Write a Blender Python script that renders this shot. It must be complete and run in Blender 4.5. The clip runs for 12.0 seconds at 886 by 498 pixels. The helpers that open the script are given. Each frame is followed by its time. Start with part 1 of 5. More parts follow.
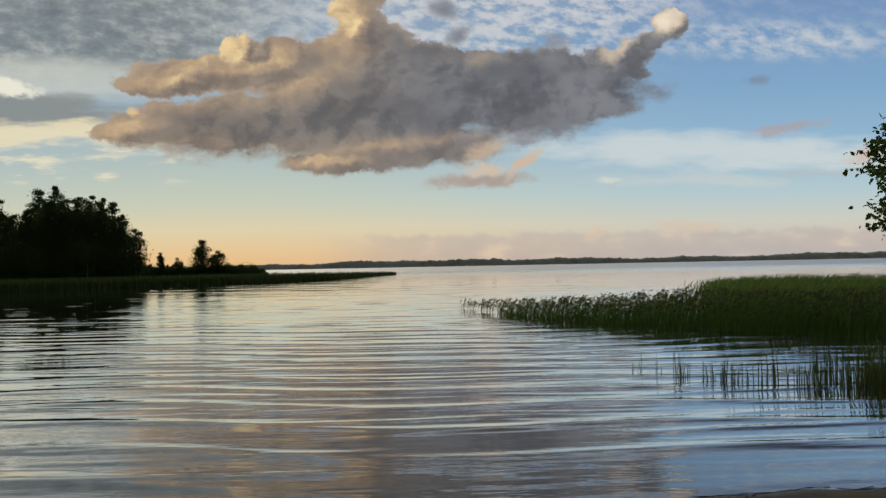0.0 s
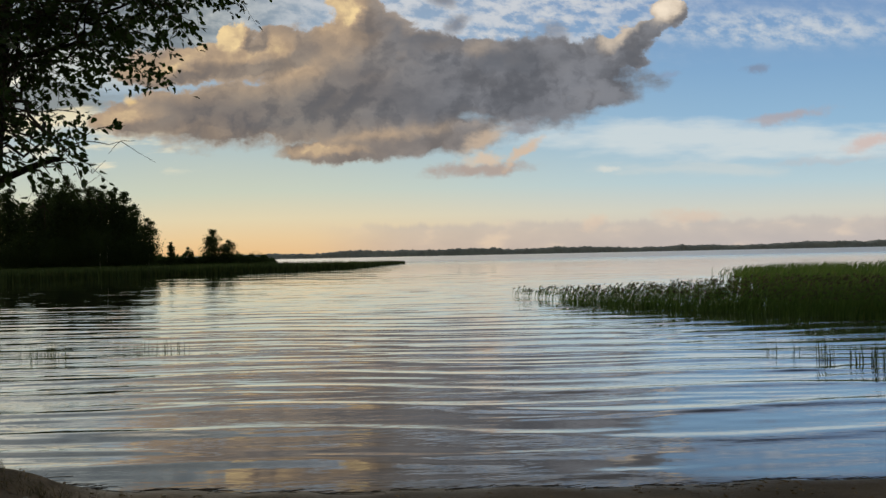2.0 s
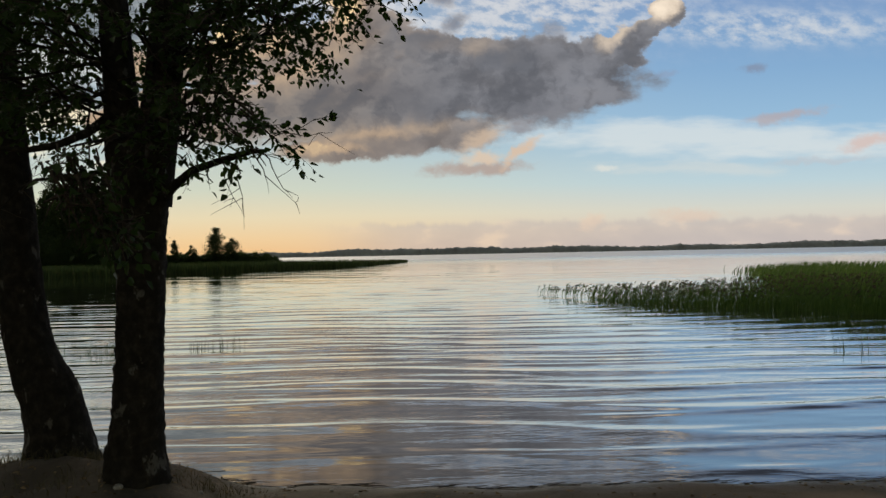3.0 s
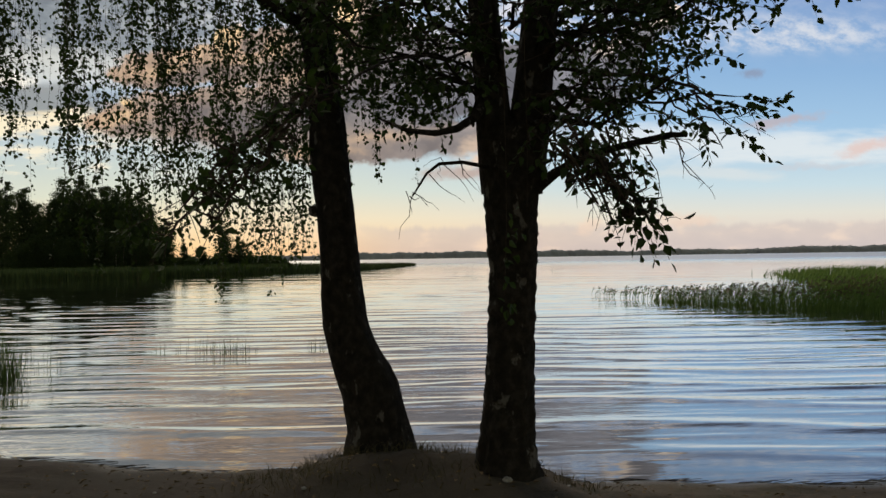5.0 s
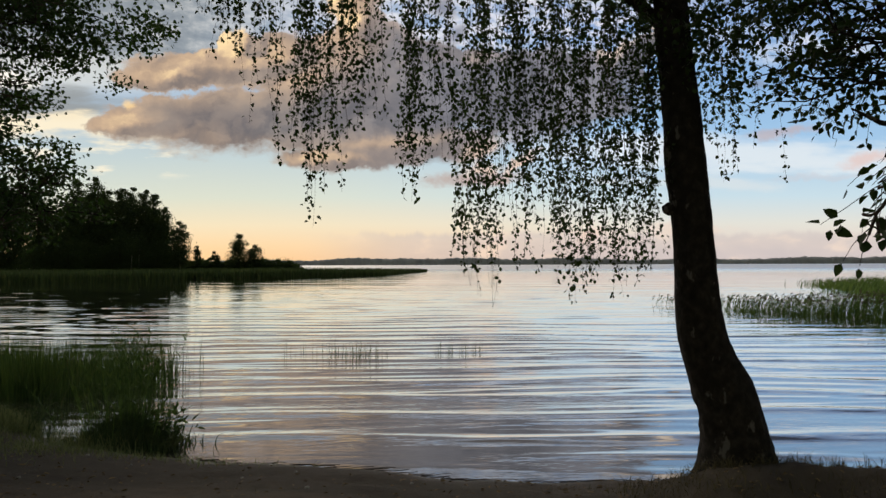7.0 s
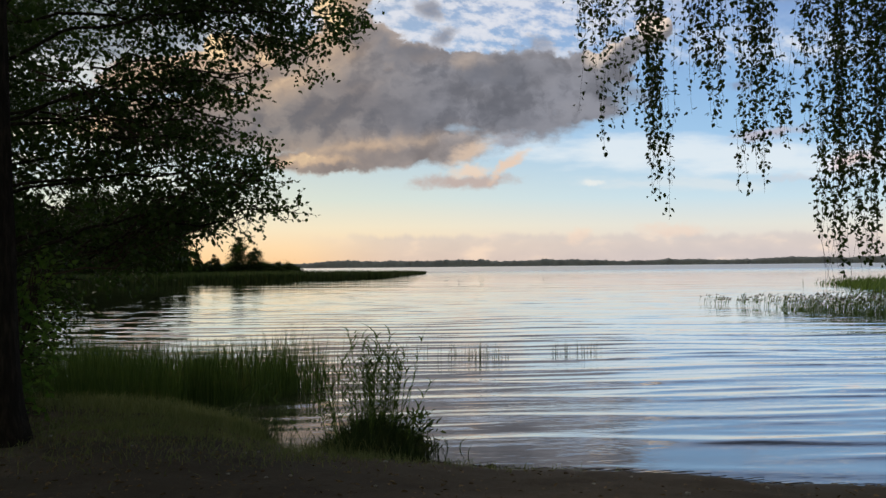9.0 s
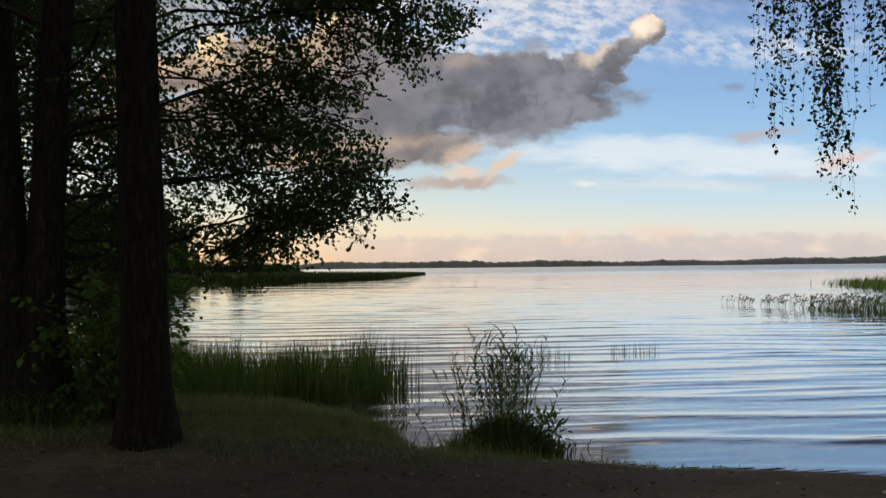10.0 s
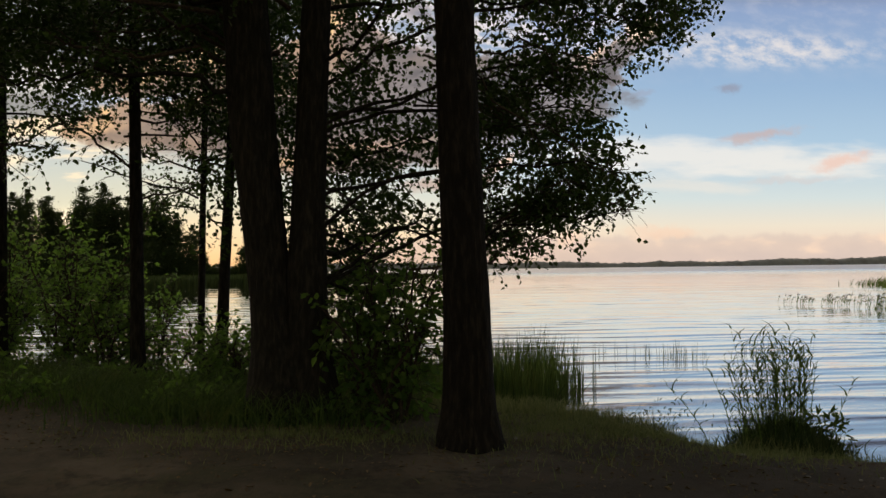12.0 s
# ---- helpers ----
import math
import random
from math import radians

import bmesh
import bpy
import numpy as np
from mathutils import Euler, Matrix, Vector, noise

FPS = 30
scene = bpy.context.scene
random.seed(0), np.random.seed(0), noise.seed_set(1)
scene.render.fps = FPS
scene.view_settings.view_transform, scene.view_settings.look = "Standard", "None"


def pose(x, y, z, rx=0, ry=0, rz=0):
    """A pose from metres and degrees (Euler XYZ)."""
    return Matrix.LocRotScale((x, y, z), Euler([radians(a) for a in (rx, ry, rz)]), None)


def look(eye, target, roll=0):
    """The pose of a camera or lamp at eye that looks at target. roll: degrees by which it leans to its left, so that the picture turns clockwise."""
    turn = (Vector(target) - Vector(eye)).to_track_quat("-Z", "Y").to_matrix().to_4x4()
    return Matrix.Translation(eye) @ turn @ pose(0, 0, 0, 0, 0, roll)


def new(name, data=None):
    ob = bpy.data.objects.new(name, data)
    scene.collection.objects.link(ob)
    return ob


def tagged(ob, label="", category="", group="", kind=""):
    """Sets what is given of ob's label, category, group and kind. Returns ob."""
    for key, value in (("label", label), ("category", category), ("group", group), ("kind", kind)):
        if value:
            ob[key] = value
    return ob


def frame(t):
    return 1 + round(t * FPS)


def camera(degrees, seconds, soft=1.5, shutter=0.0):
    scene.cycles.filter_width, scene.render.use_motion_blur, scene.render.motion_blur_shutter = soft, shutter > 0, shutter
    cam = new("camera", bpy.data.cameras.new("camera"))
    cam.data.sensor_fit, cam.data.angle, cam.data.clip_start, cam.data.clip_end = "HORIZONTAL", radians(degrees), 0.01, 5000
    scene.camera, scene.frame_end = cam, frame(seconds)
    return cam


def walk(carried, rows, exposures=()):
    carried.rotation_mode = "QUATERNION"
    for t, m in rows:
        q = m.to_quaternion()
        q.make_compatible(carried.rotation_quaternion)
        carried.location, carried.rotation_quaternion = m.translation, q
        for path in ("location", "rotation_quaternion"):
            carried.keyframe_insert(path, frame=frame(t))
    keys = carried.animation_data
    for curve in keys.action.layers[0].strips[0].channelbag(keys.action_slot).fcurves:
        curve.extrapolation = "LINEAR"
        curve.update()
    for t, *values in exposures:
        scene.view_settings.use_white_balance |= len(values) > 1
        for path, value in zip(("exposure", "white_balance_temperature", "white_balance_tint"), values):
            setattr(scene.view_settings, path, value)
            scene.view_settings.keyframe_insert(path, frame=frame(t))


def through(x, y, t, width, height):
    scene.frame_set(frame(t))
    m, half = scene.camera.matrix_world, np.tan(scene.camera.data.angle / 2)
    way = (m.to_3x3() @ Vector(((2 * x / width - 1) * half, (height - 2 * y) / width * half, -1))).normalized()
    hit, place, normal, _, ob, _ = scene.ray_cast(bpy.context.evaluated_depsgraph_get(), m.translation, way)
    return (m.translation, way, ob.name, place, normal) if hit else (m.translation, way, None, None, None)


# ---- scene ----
cam = camera(60.0, 12.0)
PATH = [
    (0, (0.174, -0.329, 2.085), (0.17, 1.671, 2.129), -1.1),
    (0.5, (-0.501, -0.354, 2.07), (-0.505, 1.646, 2.104), -1.0),
    (1, (-1.155, -0.373, 2.056), (-1.159, 1.627, 2.081), -1.0),
    (1.5, (-1.818, -0.378, 2.05), (-1.821, 1.622, 2.07), -1.1),
    (2, (-2.498, -0.371, 2.052), (-2.499, 1.629, 2.068), -1.2),
    (2.5, (-3.177, -0.355, 2.053), (-3.175, 1.645, 2.065), -1.2),
    (4.5, (-5.911, -0.27, 1.971), (-5.899, 1.73, 1.992), -0.9),
    (5, (-6.619, -0.208, 1.974), (-6.608, 1.792, 1.997), -0.9),
    (5.5, (-7.338, -0.131, 1.977), (-7.333, 1.869, 2.004), -0.3),
    (6, (-8.066, -0.042, 1.969), (-8.056, 1.957, 2.002), -0.3),
    (6.5, (-8.781, 0.04, 1.958), (-8.772, 2.04, 1.997), -0.2),
    (7, (-9.482, 0.122, 1.951), (-9.473, 2.122, 1.991), -0.2),
    (7.5, (-10.182, 0.224, 1.944), (-10.167, 2.224, 1.984), -0.2),
    (9.5, (-12.96, 0.475, 1.912), (-12.913, 2.474, 1.959), -0.6),
    (10, (-13.666, 0.518, 1.909), (-13.611, 2.517, 1.957), -0.6),
    (10.5, (-14.349, 0.61, 1.901), (-14.292, 2.609, 1.951), -0.9),
    (11, (-15.033, 0.702, 1.89), (-14.976, 2.701, 1.941), -1.0),
    (11.5, (-15.734, 0.799, 1.885), (-15.675, 2.797, 1.935), -0.8),
    (12, (-16.439, 0.891, 1.874), (-16.376, 2.889, 1.926), -0.7),
]
walk(cam, [(t, look(eye, target, roll)) for t, eye, target, roll in PATH],
     [(0, -0.15, 6850, 9), (2.5, -0.05, 6800, 10), (4.5, 0.15, 6950, 13), (5.5, 0.2, 6900, 14), (7.5, 0.2, 6750, 14), (9.5, 0.22, 6700, 13), (10.5, 0.22, 6950, 14), (12, 0.25, 7900, 18)])
# ------------------------------------------------------------------ world: sky, clouds, sun
def srgb(r, g, b, a=None):
    c = [((v / 255 + 0.055) / 1.055) ** 2.4 if v > 10 else v / 255 / 12.92 for v in (r, g, b)]
    return (*c, 1.0)


class Nodes:
    """Short hand for building a node tree."""

    def __init__(self, tree):
        self.tree = tree
        tree.nodes.clear()

    def add(self, kind):
        return self.tree.nodes.new(kind)

    def put(self, socket, value):
        if isinstance(value, bpy.types.NodeSocket):
            self.tree.links.new(value, socket)
        else:
            socket.default_value = value

    def math(self, op, a, b=0.0, c=0.0, clamp=False):
        n = self.add("ShaderNodeMath")
        n.operation, n.use_clamp = op, clamp
        for s, v in zip(n.inputs, (a, b, c)):
            self.put(s, v)
        return n.outputs[0]

    def xyz(self, x, y, z=0.0):
        n = self.add("ShaderNodeCombineXYZ")
        for s, v in zip(n.inputs, (x, y, z)):
            self.put(s, v)
        return n.outputs[0]

    def noise(self, vec, scale, detail=4.0, rough=0.5, lac=2.0, kind="Fac"):
        n = self.add("ShaderNodeTexNoise")
        self.put(n.inputs["Vector"], vec)
        for k, v in (("Scale", scale), ("Detail", detail), ("Roughness", rough), ("Lacunarity", lac)):
            n.inputs[k].default_value = v
        return n.outputs[kind if kind == "Color" else 0]

    def lobes(self, vec, scale, soft=0.35):
        """Rounded swellings, 1 on their crowns."""
        n = self.add("ShaderNodeTexVoronoi")
        n.feature = "SMOOTH_F1"
        self.put(n.inputs["Vector"], vec)
        n.inputs["Scale"].default_value, n.inputs["Smoothness"].default_value = scale, soft
        return self.math("SUBTRACT", 1.0, n.outputs["Distance"])

    def step(self, a, lo, hi, to0=0.0, to1=1.0):
        n = self.add("ShaderNodeMapRange")
        n.interpolation_type = "SMOOTHSTEP"
        for s, v in zip(n.inputs, (a, lo, hi, to0, to1)):
            self.put(s, v)
        return n.outputs[0]

    def ramp(self, fac, stops, mode="LINEAR"):
        n = self.add("ShaderNodeValToRGB")
        el = n.color_ramp.elements
        n.color_ramp.interpolation = mode
        while len(el) < len(stops):
            el.new(0.5)
        for e, (p, c) in zip(el, stops):
            e.position = p
            e.color = c if isinstance(c, tuple) else (c, c, c, 1)
        self.put(n.inputs[0], fac)
        return n.outputs[0]

    def mix(self, fac, a, b, mode="MIX"):
        n = self.add("ShaderNodeMix")
        n.data_type, n.blend_type = "RGBA", mode
        self.put(n.inputs[0], fac)
        self.put(n.inputs[6], a)
        self.put(n.inputs[7], b)
        return n.outputs[2]

    def blob(self, u, v, cu, cv, ru, rv, tilt=0.0):
        """1 in the middle of an ellipse, 0 at its rim and below 0 outside."""
        du, dv = self.math("SUBTRACT", u, cu), self.math("SUBTRACT", v, cv)
        if tilt:
            dv = self.math("SUBTRACT", dv, self.math("MULTIPLY", du, tilt))
        a = self.math("POWER", self.math("ABSOLUTE", self.math("DIVIDE", du, ru)), 2.0)
        b = self.math("POWER", self.math("ABSOLUTE", self.math("DIVIDE", dv, rv)), 2.0)
        return self.math("SUBTRACT", 1.0, self.math("SQRT", self.math("ADD", a, b)))


SUN_U, SUN_V = -0.449, 0.052          # where the sun stands: east/north and up/north


def make_sky():
    world = bpy.data.worlds.new("evening_sky")
    scene.world = world
    world.use_nodes = True
    n = Nodes(world.node_tree)
    m = n.math
    way = n.add("ShaderNodeTexCoord").outputs["Generated"]
    sep = n.add("ShaderNodeSeparateXYZ")
    n.put(sep.inputs[0], way)
    x, y, z = sep.outputs
    ahead = m("MAXIMUM", y, 0.12)
    u, v = m("DIVIDE", x, ahead), m("DIVIDE", z, ahead)
    front = n.step(y, 0.15, 0.4)

    # clear sky: a warm side towards the sun and a blue side away from it
    warm = n.ramp(m("MULTIPLY", v, 2.5), [
        (0.0, srgb(240, 194, 138)), (0.06, srgb(240, 208, 160)), (0.13, srgb(231, 218, 184)), (0.22, srgb(206, 214, 198)),
        (0.35, srgb(184, 202, 204)), (0.6, srgb(150, 178, 205)), (1.0, srgb(162, 174, 186))])
    cool = n.ramp(m("MULTIPLY", v, 2.5), [
        (0.0, srgb(200, 191, 190)), (0.07, srgb(214, 204, 194)), (0.13, srgb(211, 214, 206)), (0.22, srgb(186, 211, 222)),
        (0.4, srgb(150, 190, 222)), (0.6, srgb(130, 172, 213)), (0.85, srgb(122, 155, 200)), (0.93, srgb(112, 132, 166)), (1.0, srgb(84, 99, 126))])
    side = n.step(u, -0.35, 0.42)
    clear = n.mix(side, warm, cool)

    # glow round the sun
    far = m("SQRT", m("ADD", m("POWER", m("ABSOLUTE", m("SUBTRACT", u, SUN_U)), 2.0), m("POWER", m("ABSOLUTE", m("SUBTRACT", v, SUN_V)), 2.0)))
    glow = m("POWER", n.step(far, 0.045, 0.0), 1.5)
    clear = n.mix(1.0, clear, n.mix(glow, (0, 0, 0, 1), (0.7, 0.63, 0.48, 1)), "ADD")

    uv = n.xyz(u, v)
    # high thin cloud: ripples overhead, grey and closed towards the sun
    rip = n.noise(n.xyz(m("MULTIPLY", u, 0.55), m("ADD", v, m("MULTIPLY", u, 0.12))), 62.0, 5.0, 0.62)
    big = n.noise(n.xyz(m("MULTIPLY", u, 0.6), v, 3.3), 9.0, 3.0, 0.5)
    high = n.step(v, 0.225, 0.31)
    mid = n.step(n.blob(u, v, 0.05, 0.36, 0.33, 0.15), 0.0, 0.5)
    ripple = m("MULTIPLY", n.step(m("ADD", rip, m("MULTIPLY", big, 0.35)), 0.58, 0.82), m("MULTIPLY", mid, 0.8))
    sky = n.mix(ripple, clear, srgb(214, 216, 220))
    wisp = n.step(m("ADD", rip, m("MULTIPLY", big, 0.7)), 0.7, 1.05)
    sky = n.mix(m("MULTIPLY", m("MULTIPLY", wisp, high), n.step(u, 0.45, 0.2, 0.15, 0.5)), sky, srgb(205, 214, 226))
    cirrus = n.step(n.blob(u, v, 0.44, 0.287, 0.19, 0.028, -0.03), -0.2, 0.6)
    sky = n.mix(m("MULTIPLY", m("MULTIPLY", cirrus, n.step(rip, 0.35, 0.7)), 0.85), sky, srgb(205, 214, 224))
    left = n.step(u, -0.1, -0.36)
    sheet = m("MULTIPLY", n.step(m("ADD", v, m("MULTIPLY", big, 0.06)), 0.262, 0.31), left)
    greys = n.ramp(m("ADD", m("MULTIPLY", rip, 0.6), m("MULTIPLY", big, 0.4)), [
        (0.36, srgb(110, 120, 128)), (0.5, srgb(134, 144, 150)), (0.62, srgb(176, 182, 182)), (0.72, srgb(220, 222, 216))])
    sky = n.mix(m("MULTIPLY", sheet, 0.9), sky, greys)
    pale = n.step(n.blob(u, v, -0.5, 0.255, 0.2, 0.03, -0.06), -0.3, 0.6)
    sky = n.mix(m("MULTIPLY", pale, 0.75), sky, srgb(206, 212, 208))
    band_n = n.noise(n.xyz(m("MULTIPLY", u, 0.22), v, 1.7), 55.0, 4.0, 0.55)
    band = n.step(m("ADD", n.blob(u, v, -0.56, 0.214, 0.22, 0.026, -0.02), m("MULTIPLY", m("SUBTRACT", band_n, 0.5), 1.2)), -0.1, 0.5)
    sky = n.mix(m("MULTIPLY", band, 0.8), sky, srgb(138, 142, 140))
    white = n.step(m("ADD", n.blob(u, v, -0.57, 0.245, 0.06, 0.014, -0.2), m("MULTIPLY", m("SUBTRACT", rip, 0.5), 1.5)), 0.0, 0.5)
    sky = n.mix(white, sky, srgb(240, 240, 228))
    lit = n.step(m("ADD", n.blob(u, v, -0.50, 0.183, 0.22, 0.016, 0.02), m("MULTIPLY", m("SUBTRACT", band_n, 0.46), 4.0)), -0.3, 0.9)
    sky = n.mix(m("MULTIPLY", lit, 0.85), sky, srgb(243, 232, 200))
    low = m("MULTIPLY", n.step(n.blob(u, v, -0.5, 0.135, 0.24, 0.035), 0.0, 0.4), n.step(band_n, 0.56, 0.72))
    sky = n.mix(m("MULTIPLY", low, 0.85), sky, srgb(238, 232, 208))
    streak = n.step(m("ADD", n.blob(u, v, 0.37, 0.143, 0.36, 0.03, -0.05), m("MULTIPLY", m("SUBTRACT", band_n, 0.5), 1.6)), -0.1, 0.75)
    sky = n.mix(m("MULTIPLY", streak, 0.75), sky, srgb(216, 226, 230))
    streak2 = n.step(m("ADD", n.blob(u, v, 0.33, 0.105, 0.2, 0.012, -0.02), m("MULTIPLY", m("SUBTRACT", band_n, 0.5), 2.0)), 0.0, 0.8)
    sky = n.mix(m("MULTIPLY", streak2, 0.45), sky, srgb(216, 220, 218))

    # the bank of cloud low over the far shore
    edge = n.noise(n.xyz(u, 0.0, 0.4), 26.0, 5.0, 0.6)
    bank = n.step(m("SUBTRACT", m("ADD", 0.026, m("MULTIPLY", edge, 0.03)), v), -0.003, 0.006)
    bank = m("MULTIPLY", bank, n.step(u, -0.19, -0.02))
    lump = n.noise(n.xyz(m("MULTIPLY", u, 0.5), v, 2.0), 40.0, 3.0, 0.45)
    bank_col = n.ramp(lump, [(0.35, srgb(178, 174, 178)), (0.55, srgb(190, 183, 183)), (0.7, srgb(226, 208, 192))])
    sky = n.mix(m("MULTIPLY", bank, 0.5), sky, bank_col)

    # the great cloud: rounded masses run together, billowing above and ragged below
    fuzz = n.noise(uv, 34.0, 6.0, 0.62, kind="Color")
    wsep = n.add("ShaderNodeSeparateColor")
    n.put(wsep.inputs[0], fuzz)
    fu, fv = m("SUBTRACT", wsep.outputs[0], 0.5), m("SUBTRACT", wsep.outputs[1], 0.5)
    wu = m("ADD", u, m("MULTIPLY", fu, 0.040))
    wv = m("ADD", v, m("MULTIPLY", fv, 0.028))

    def billow(du, dv):
        p = n.xyz(m("MULTIPLY", m("ADD", wu, du), 0.85), m("ADD", wv, dv), 0.37)
        return m("ADD", m("MULTIPLY", n.lobes(p, 26.0, 0.9), 0.22), m("MULTIPLY", n.noise(p, 17.0, 6.0, 0.56), 0.78))

    h, h_sun = billow(0.0, 0.0), billow(-0.010, 0.004)

    def masses(du, dv):
        su, sv, core = m("ADD", wu, du), m("ADD", wv, dv), None
        for cu, cv, ru, rv, tilt in BILLOWS:
            b = n.blob(su, sv, cu, cv, ru, rv, tilt)
            core = b if core is None else m("SMOOTH_MAX", core, b, 0.18)
        return core

    core = masses(0.0, 0.0)
    sunward = m("SUBTRACT", core, masses(-0.020, 0.008))
    drift = n.noise(n.xyz(m("MULTIPLY", u, 0.45), v, 4.0), 26.0, 6.0, 0.62)
    thick = m("ADD", core, m("ADD", m("MULTIPLY", m("SUBTRACT", h, 0.5), 1.15), m("MULTIPLY", m("SUBTRACT", drift, 0.42), 0.9)))
    crisp = n.step(m("SUBTRACT", v, m("MULTIPLY", u, 0.12)), 0.19, 0.25)
    body = n.mix(crisp, n.step(thick, -0.10, 0.34), n.step(thick, -0.02, 0.16))
    # the low sun at the left lights the thin rims and the crowns that stand free
    relief = m("MULTIPLY", m("SUBTRACT", h, h_sun), 3.5)
    a = n.noise(n.xyz(m("MULTIPLY", u, 0.5), v), 15.0, 4.0, 0.5)
    lit_at = None
    for cu, cv, ru, rv, tilt, amount in LIT:
        b = m("MULTIPLY", n.step(n.blob(wu, wv, cu, cv, ru, rv, tilt), -0.15, 0.7), amount)
        lit_at = b if lit_at is None else m("MAXIMUM", lit_at, b)
    thin = m("MULTIPLY", n.step(thick, 0.5, 0.05), n.step(u, 0.10, -0.18, 0.04, 0.55))
    face = n.step(m("ADD", sunward, m("MULTIPLY", relief, 0.16)), -0.25, 0.5)
    light = m("MULTIPLY", m("MAXIMUM", m("MULTIPLY", lit_at, m("ADD", 0.3, m("MULTIPLY", face, 0.8))), thin), m("ADD", 0.7, m("ADD", m("MULTIPLY", relief, 0.35), m("MULTIPLY", m("SUBTRACT", a, 0.5), 0.9))))
    light = m("ADD", light, m("MULTIPLY", m("ADD", relief, face), n.step(u, 0.0, -0.2, 0.02, 0.06)), clamp=True)
    shade = n.mix(n.step(u, -0.42, 0.1), srgb(124, 117, 114), srgb(106, 110, 119))
    shade = n.mix(m("MULTIPLY", n.step(m("ADD", a, m("MULTIPLY", relief, 0.12)), 0.36, 0.66), 0.75), shade, n.mix(n.step(u, -0.2, 0.1), srgb(138, 134, 131), srgb(138, 142, 152)))
    shade = n.mix(m("MULTIPLY", n.step(m("ADD", h, m("MULTIPLY", relief, 0.1)), 0.56, 0.40), 0.6), shade, srgb(86, 89, 97))
    shade = n.mix(m("MULTIPLY", n.step(thick, 0.3, 0.0), 0.35), shade, srgb(150, 152, 160))
    lit_col = n.mix(n.step(u, -0.1, 0.25), srgb(214, 184, 150), srgb(244, 226, 204))
    lit_col = n.mix(n.step(light, 0.55, 0.95), lit_col, n.mix(n.step(u, -0.1, 0.25), srgb(250, 222, 170), srgb(255, 240, 220)))
    sky = n.mix(body, sky, n.mix(light, shade, lit_col))

    # brightness added above the view, on the sun's side, to lift the water's reflection
    unseen_glow = m("MULTIPLY", n.step(v, 0.345, 0.60), n.step(u, 0.05, -0.34))
    sky = n.mix(m("MULTIPLY", unseen_glow, m("ADD", 0.55, m("MULTIPLY", rip, 0.6))), sky, (2.6, 2.4, 2.0, 1))

    # a dark patch added higher up, out of view, away from the sun: dims the water
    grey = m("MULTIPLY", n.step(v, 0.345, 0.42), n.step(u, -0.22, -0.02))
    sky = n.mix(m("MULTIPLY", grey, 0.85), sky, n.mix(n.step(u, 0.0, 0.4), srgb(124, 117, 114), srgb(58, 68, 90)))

    # small clouds: the wedge under the great one, dark scraps, pink scraps
    su = m("ADD", u, m("MULTIPLY", fu, 0.035))
    sv = m("ADD", v, m("MULTIPLY", fv, 0.022))
    fray = m("MULTIPLY", m("SUBTRACT", rip, 0.5), 1.3)
    for cu, cv, ru, rv, tilt, col, amount in SCRAPS:
        spot = n.step(m("ADD", n.blob(su, sv, cu, cv, ru, rv, tilt), fray), -0.15, 0.75)
        sky = n.mix(m("MULTIPLY", spot, amount), sky, col)

    # behind the camera: the plain evening sky
    air = n.add("ShaderNodeTexSky")
    air.sky_type, air.sun_disc = "NISHITA", False
    air.sun_elevation, air.sun_rotation = math.atan2(SUN_V, math.hypot(1, SUN_U)), math.atan2(SUN_U, 1.0)
    back = n.mix(1.0, air.outputs[0], (0.27, 0.235, 0.2, 1), "MULTIPLY")
    sky = n.mix(front, back, sky)
    ground = n.step(z, -0.02, 0.0)
    sky = n.mix(ground, srgb(60, 62, 60), sky)
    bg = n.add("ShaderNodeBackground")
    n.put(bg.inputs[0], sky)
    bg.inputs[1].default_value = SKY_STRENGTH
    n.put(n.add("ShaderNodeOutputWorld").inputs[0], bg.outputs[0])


SCRAPS = [(0.048, 0.111, 0.08, 0.012, 0.05, srgb(178, 164, 158), 0.95), (0.105, 0.132, 0.03, 0.010, 0.7, srgb(216, 192, 170), 0.9),
          (0.055, 0.124, 0.036, 0.010, 0.1, srgb(222, 198, 174), 0.8), (0.055, 0.150, 0.036, 0.016, 0.4, srgb(212, 190, 168), 0.7),
          (0.108, 0.166, 0.03, 0.014, 0.1, srgb(146, 143, 149), 0.7), (0.023, 0.300, 0.02, 0.015, 0.3, srgb(124, 128, 140), 0.8),
          (0.003, 0.337, 0.026, 0.016, -0.2, srgb(124, 128, 140), 0.8), (0.152, 0.291, 0.024, 0.012, -0.2, srgb(138, 146, 162), 0.75),
          (0.413, 0.235, 0.02, 0.0075, 0.0, srgb(130, 148, 176), 0.85), (0.298, 0.230, 0.018, 0.006, 0.2, srgb(140, 160, 190), 0.6),
          (0.455, 0.172, 0.066, 0.0085, 0.13, srgb(176, 170, 178), 0.8), (0.565, 0.137, 0.045, 0.012, 0.2, srgb(212, 188, 182), 0.75),
          (0.50, 0.112, 0.09, 0.006, 0.05, srgb(190, 196, 204), 0.5), (0.215, 0.108, 0.02, 0.006, 0.0, srgb(222, 226, 222), 0.7),
          (-0.405, 0.208, 0.010, 0.007, 0.0, srgb(238, 206, 150), 0.8), (0.33, 0.045, 0.06, 0.011, 0.0, srgb(222, 200, 184), 0.6), (0.195, 0.039, 0.02, 0.012, 0.2, srgb(228, 206, 186), 0.6)]
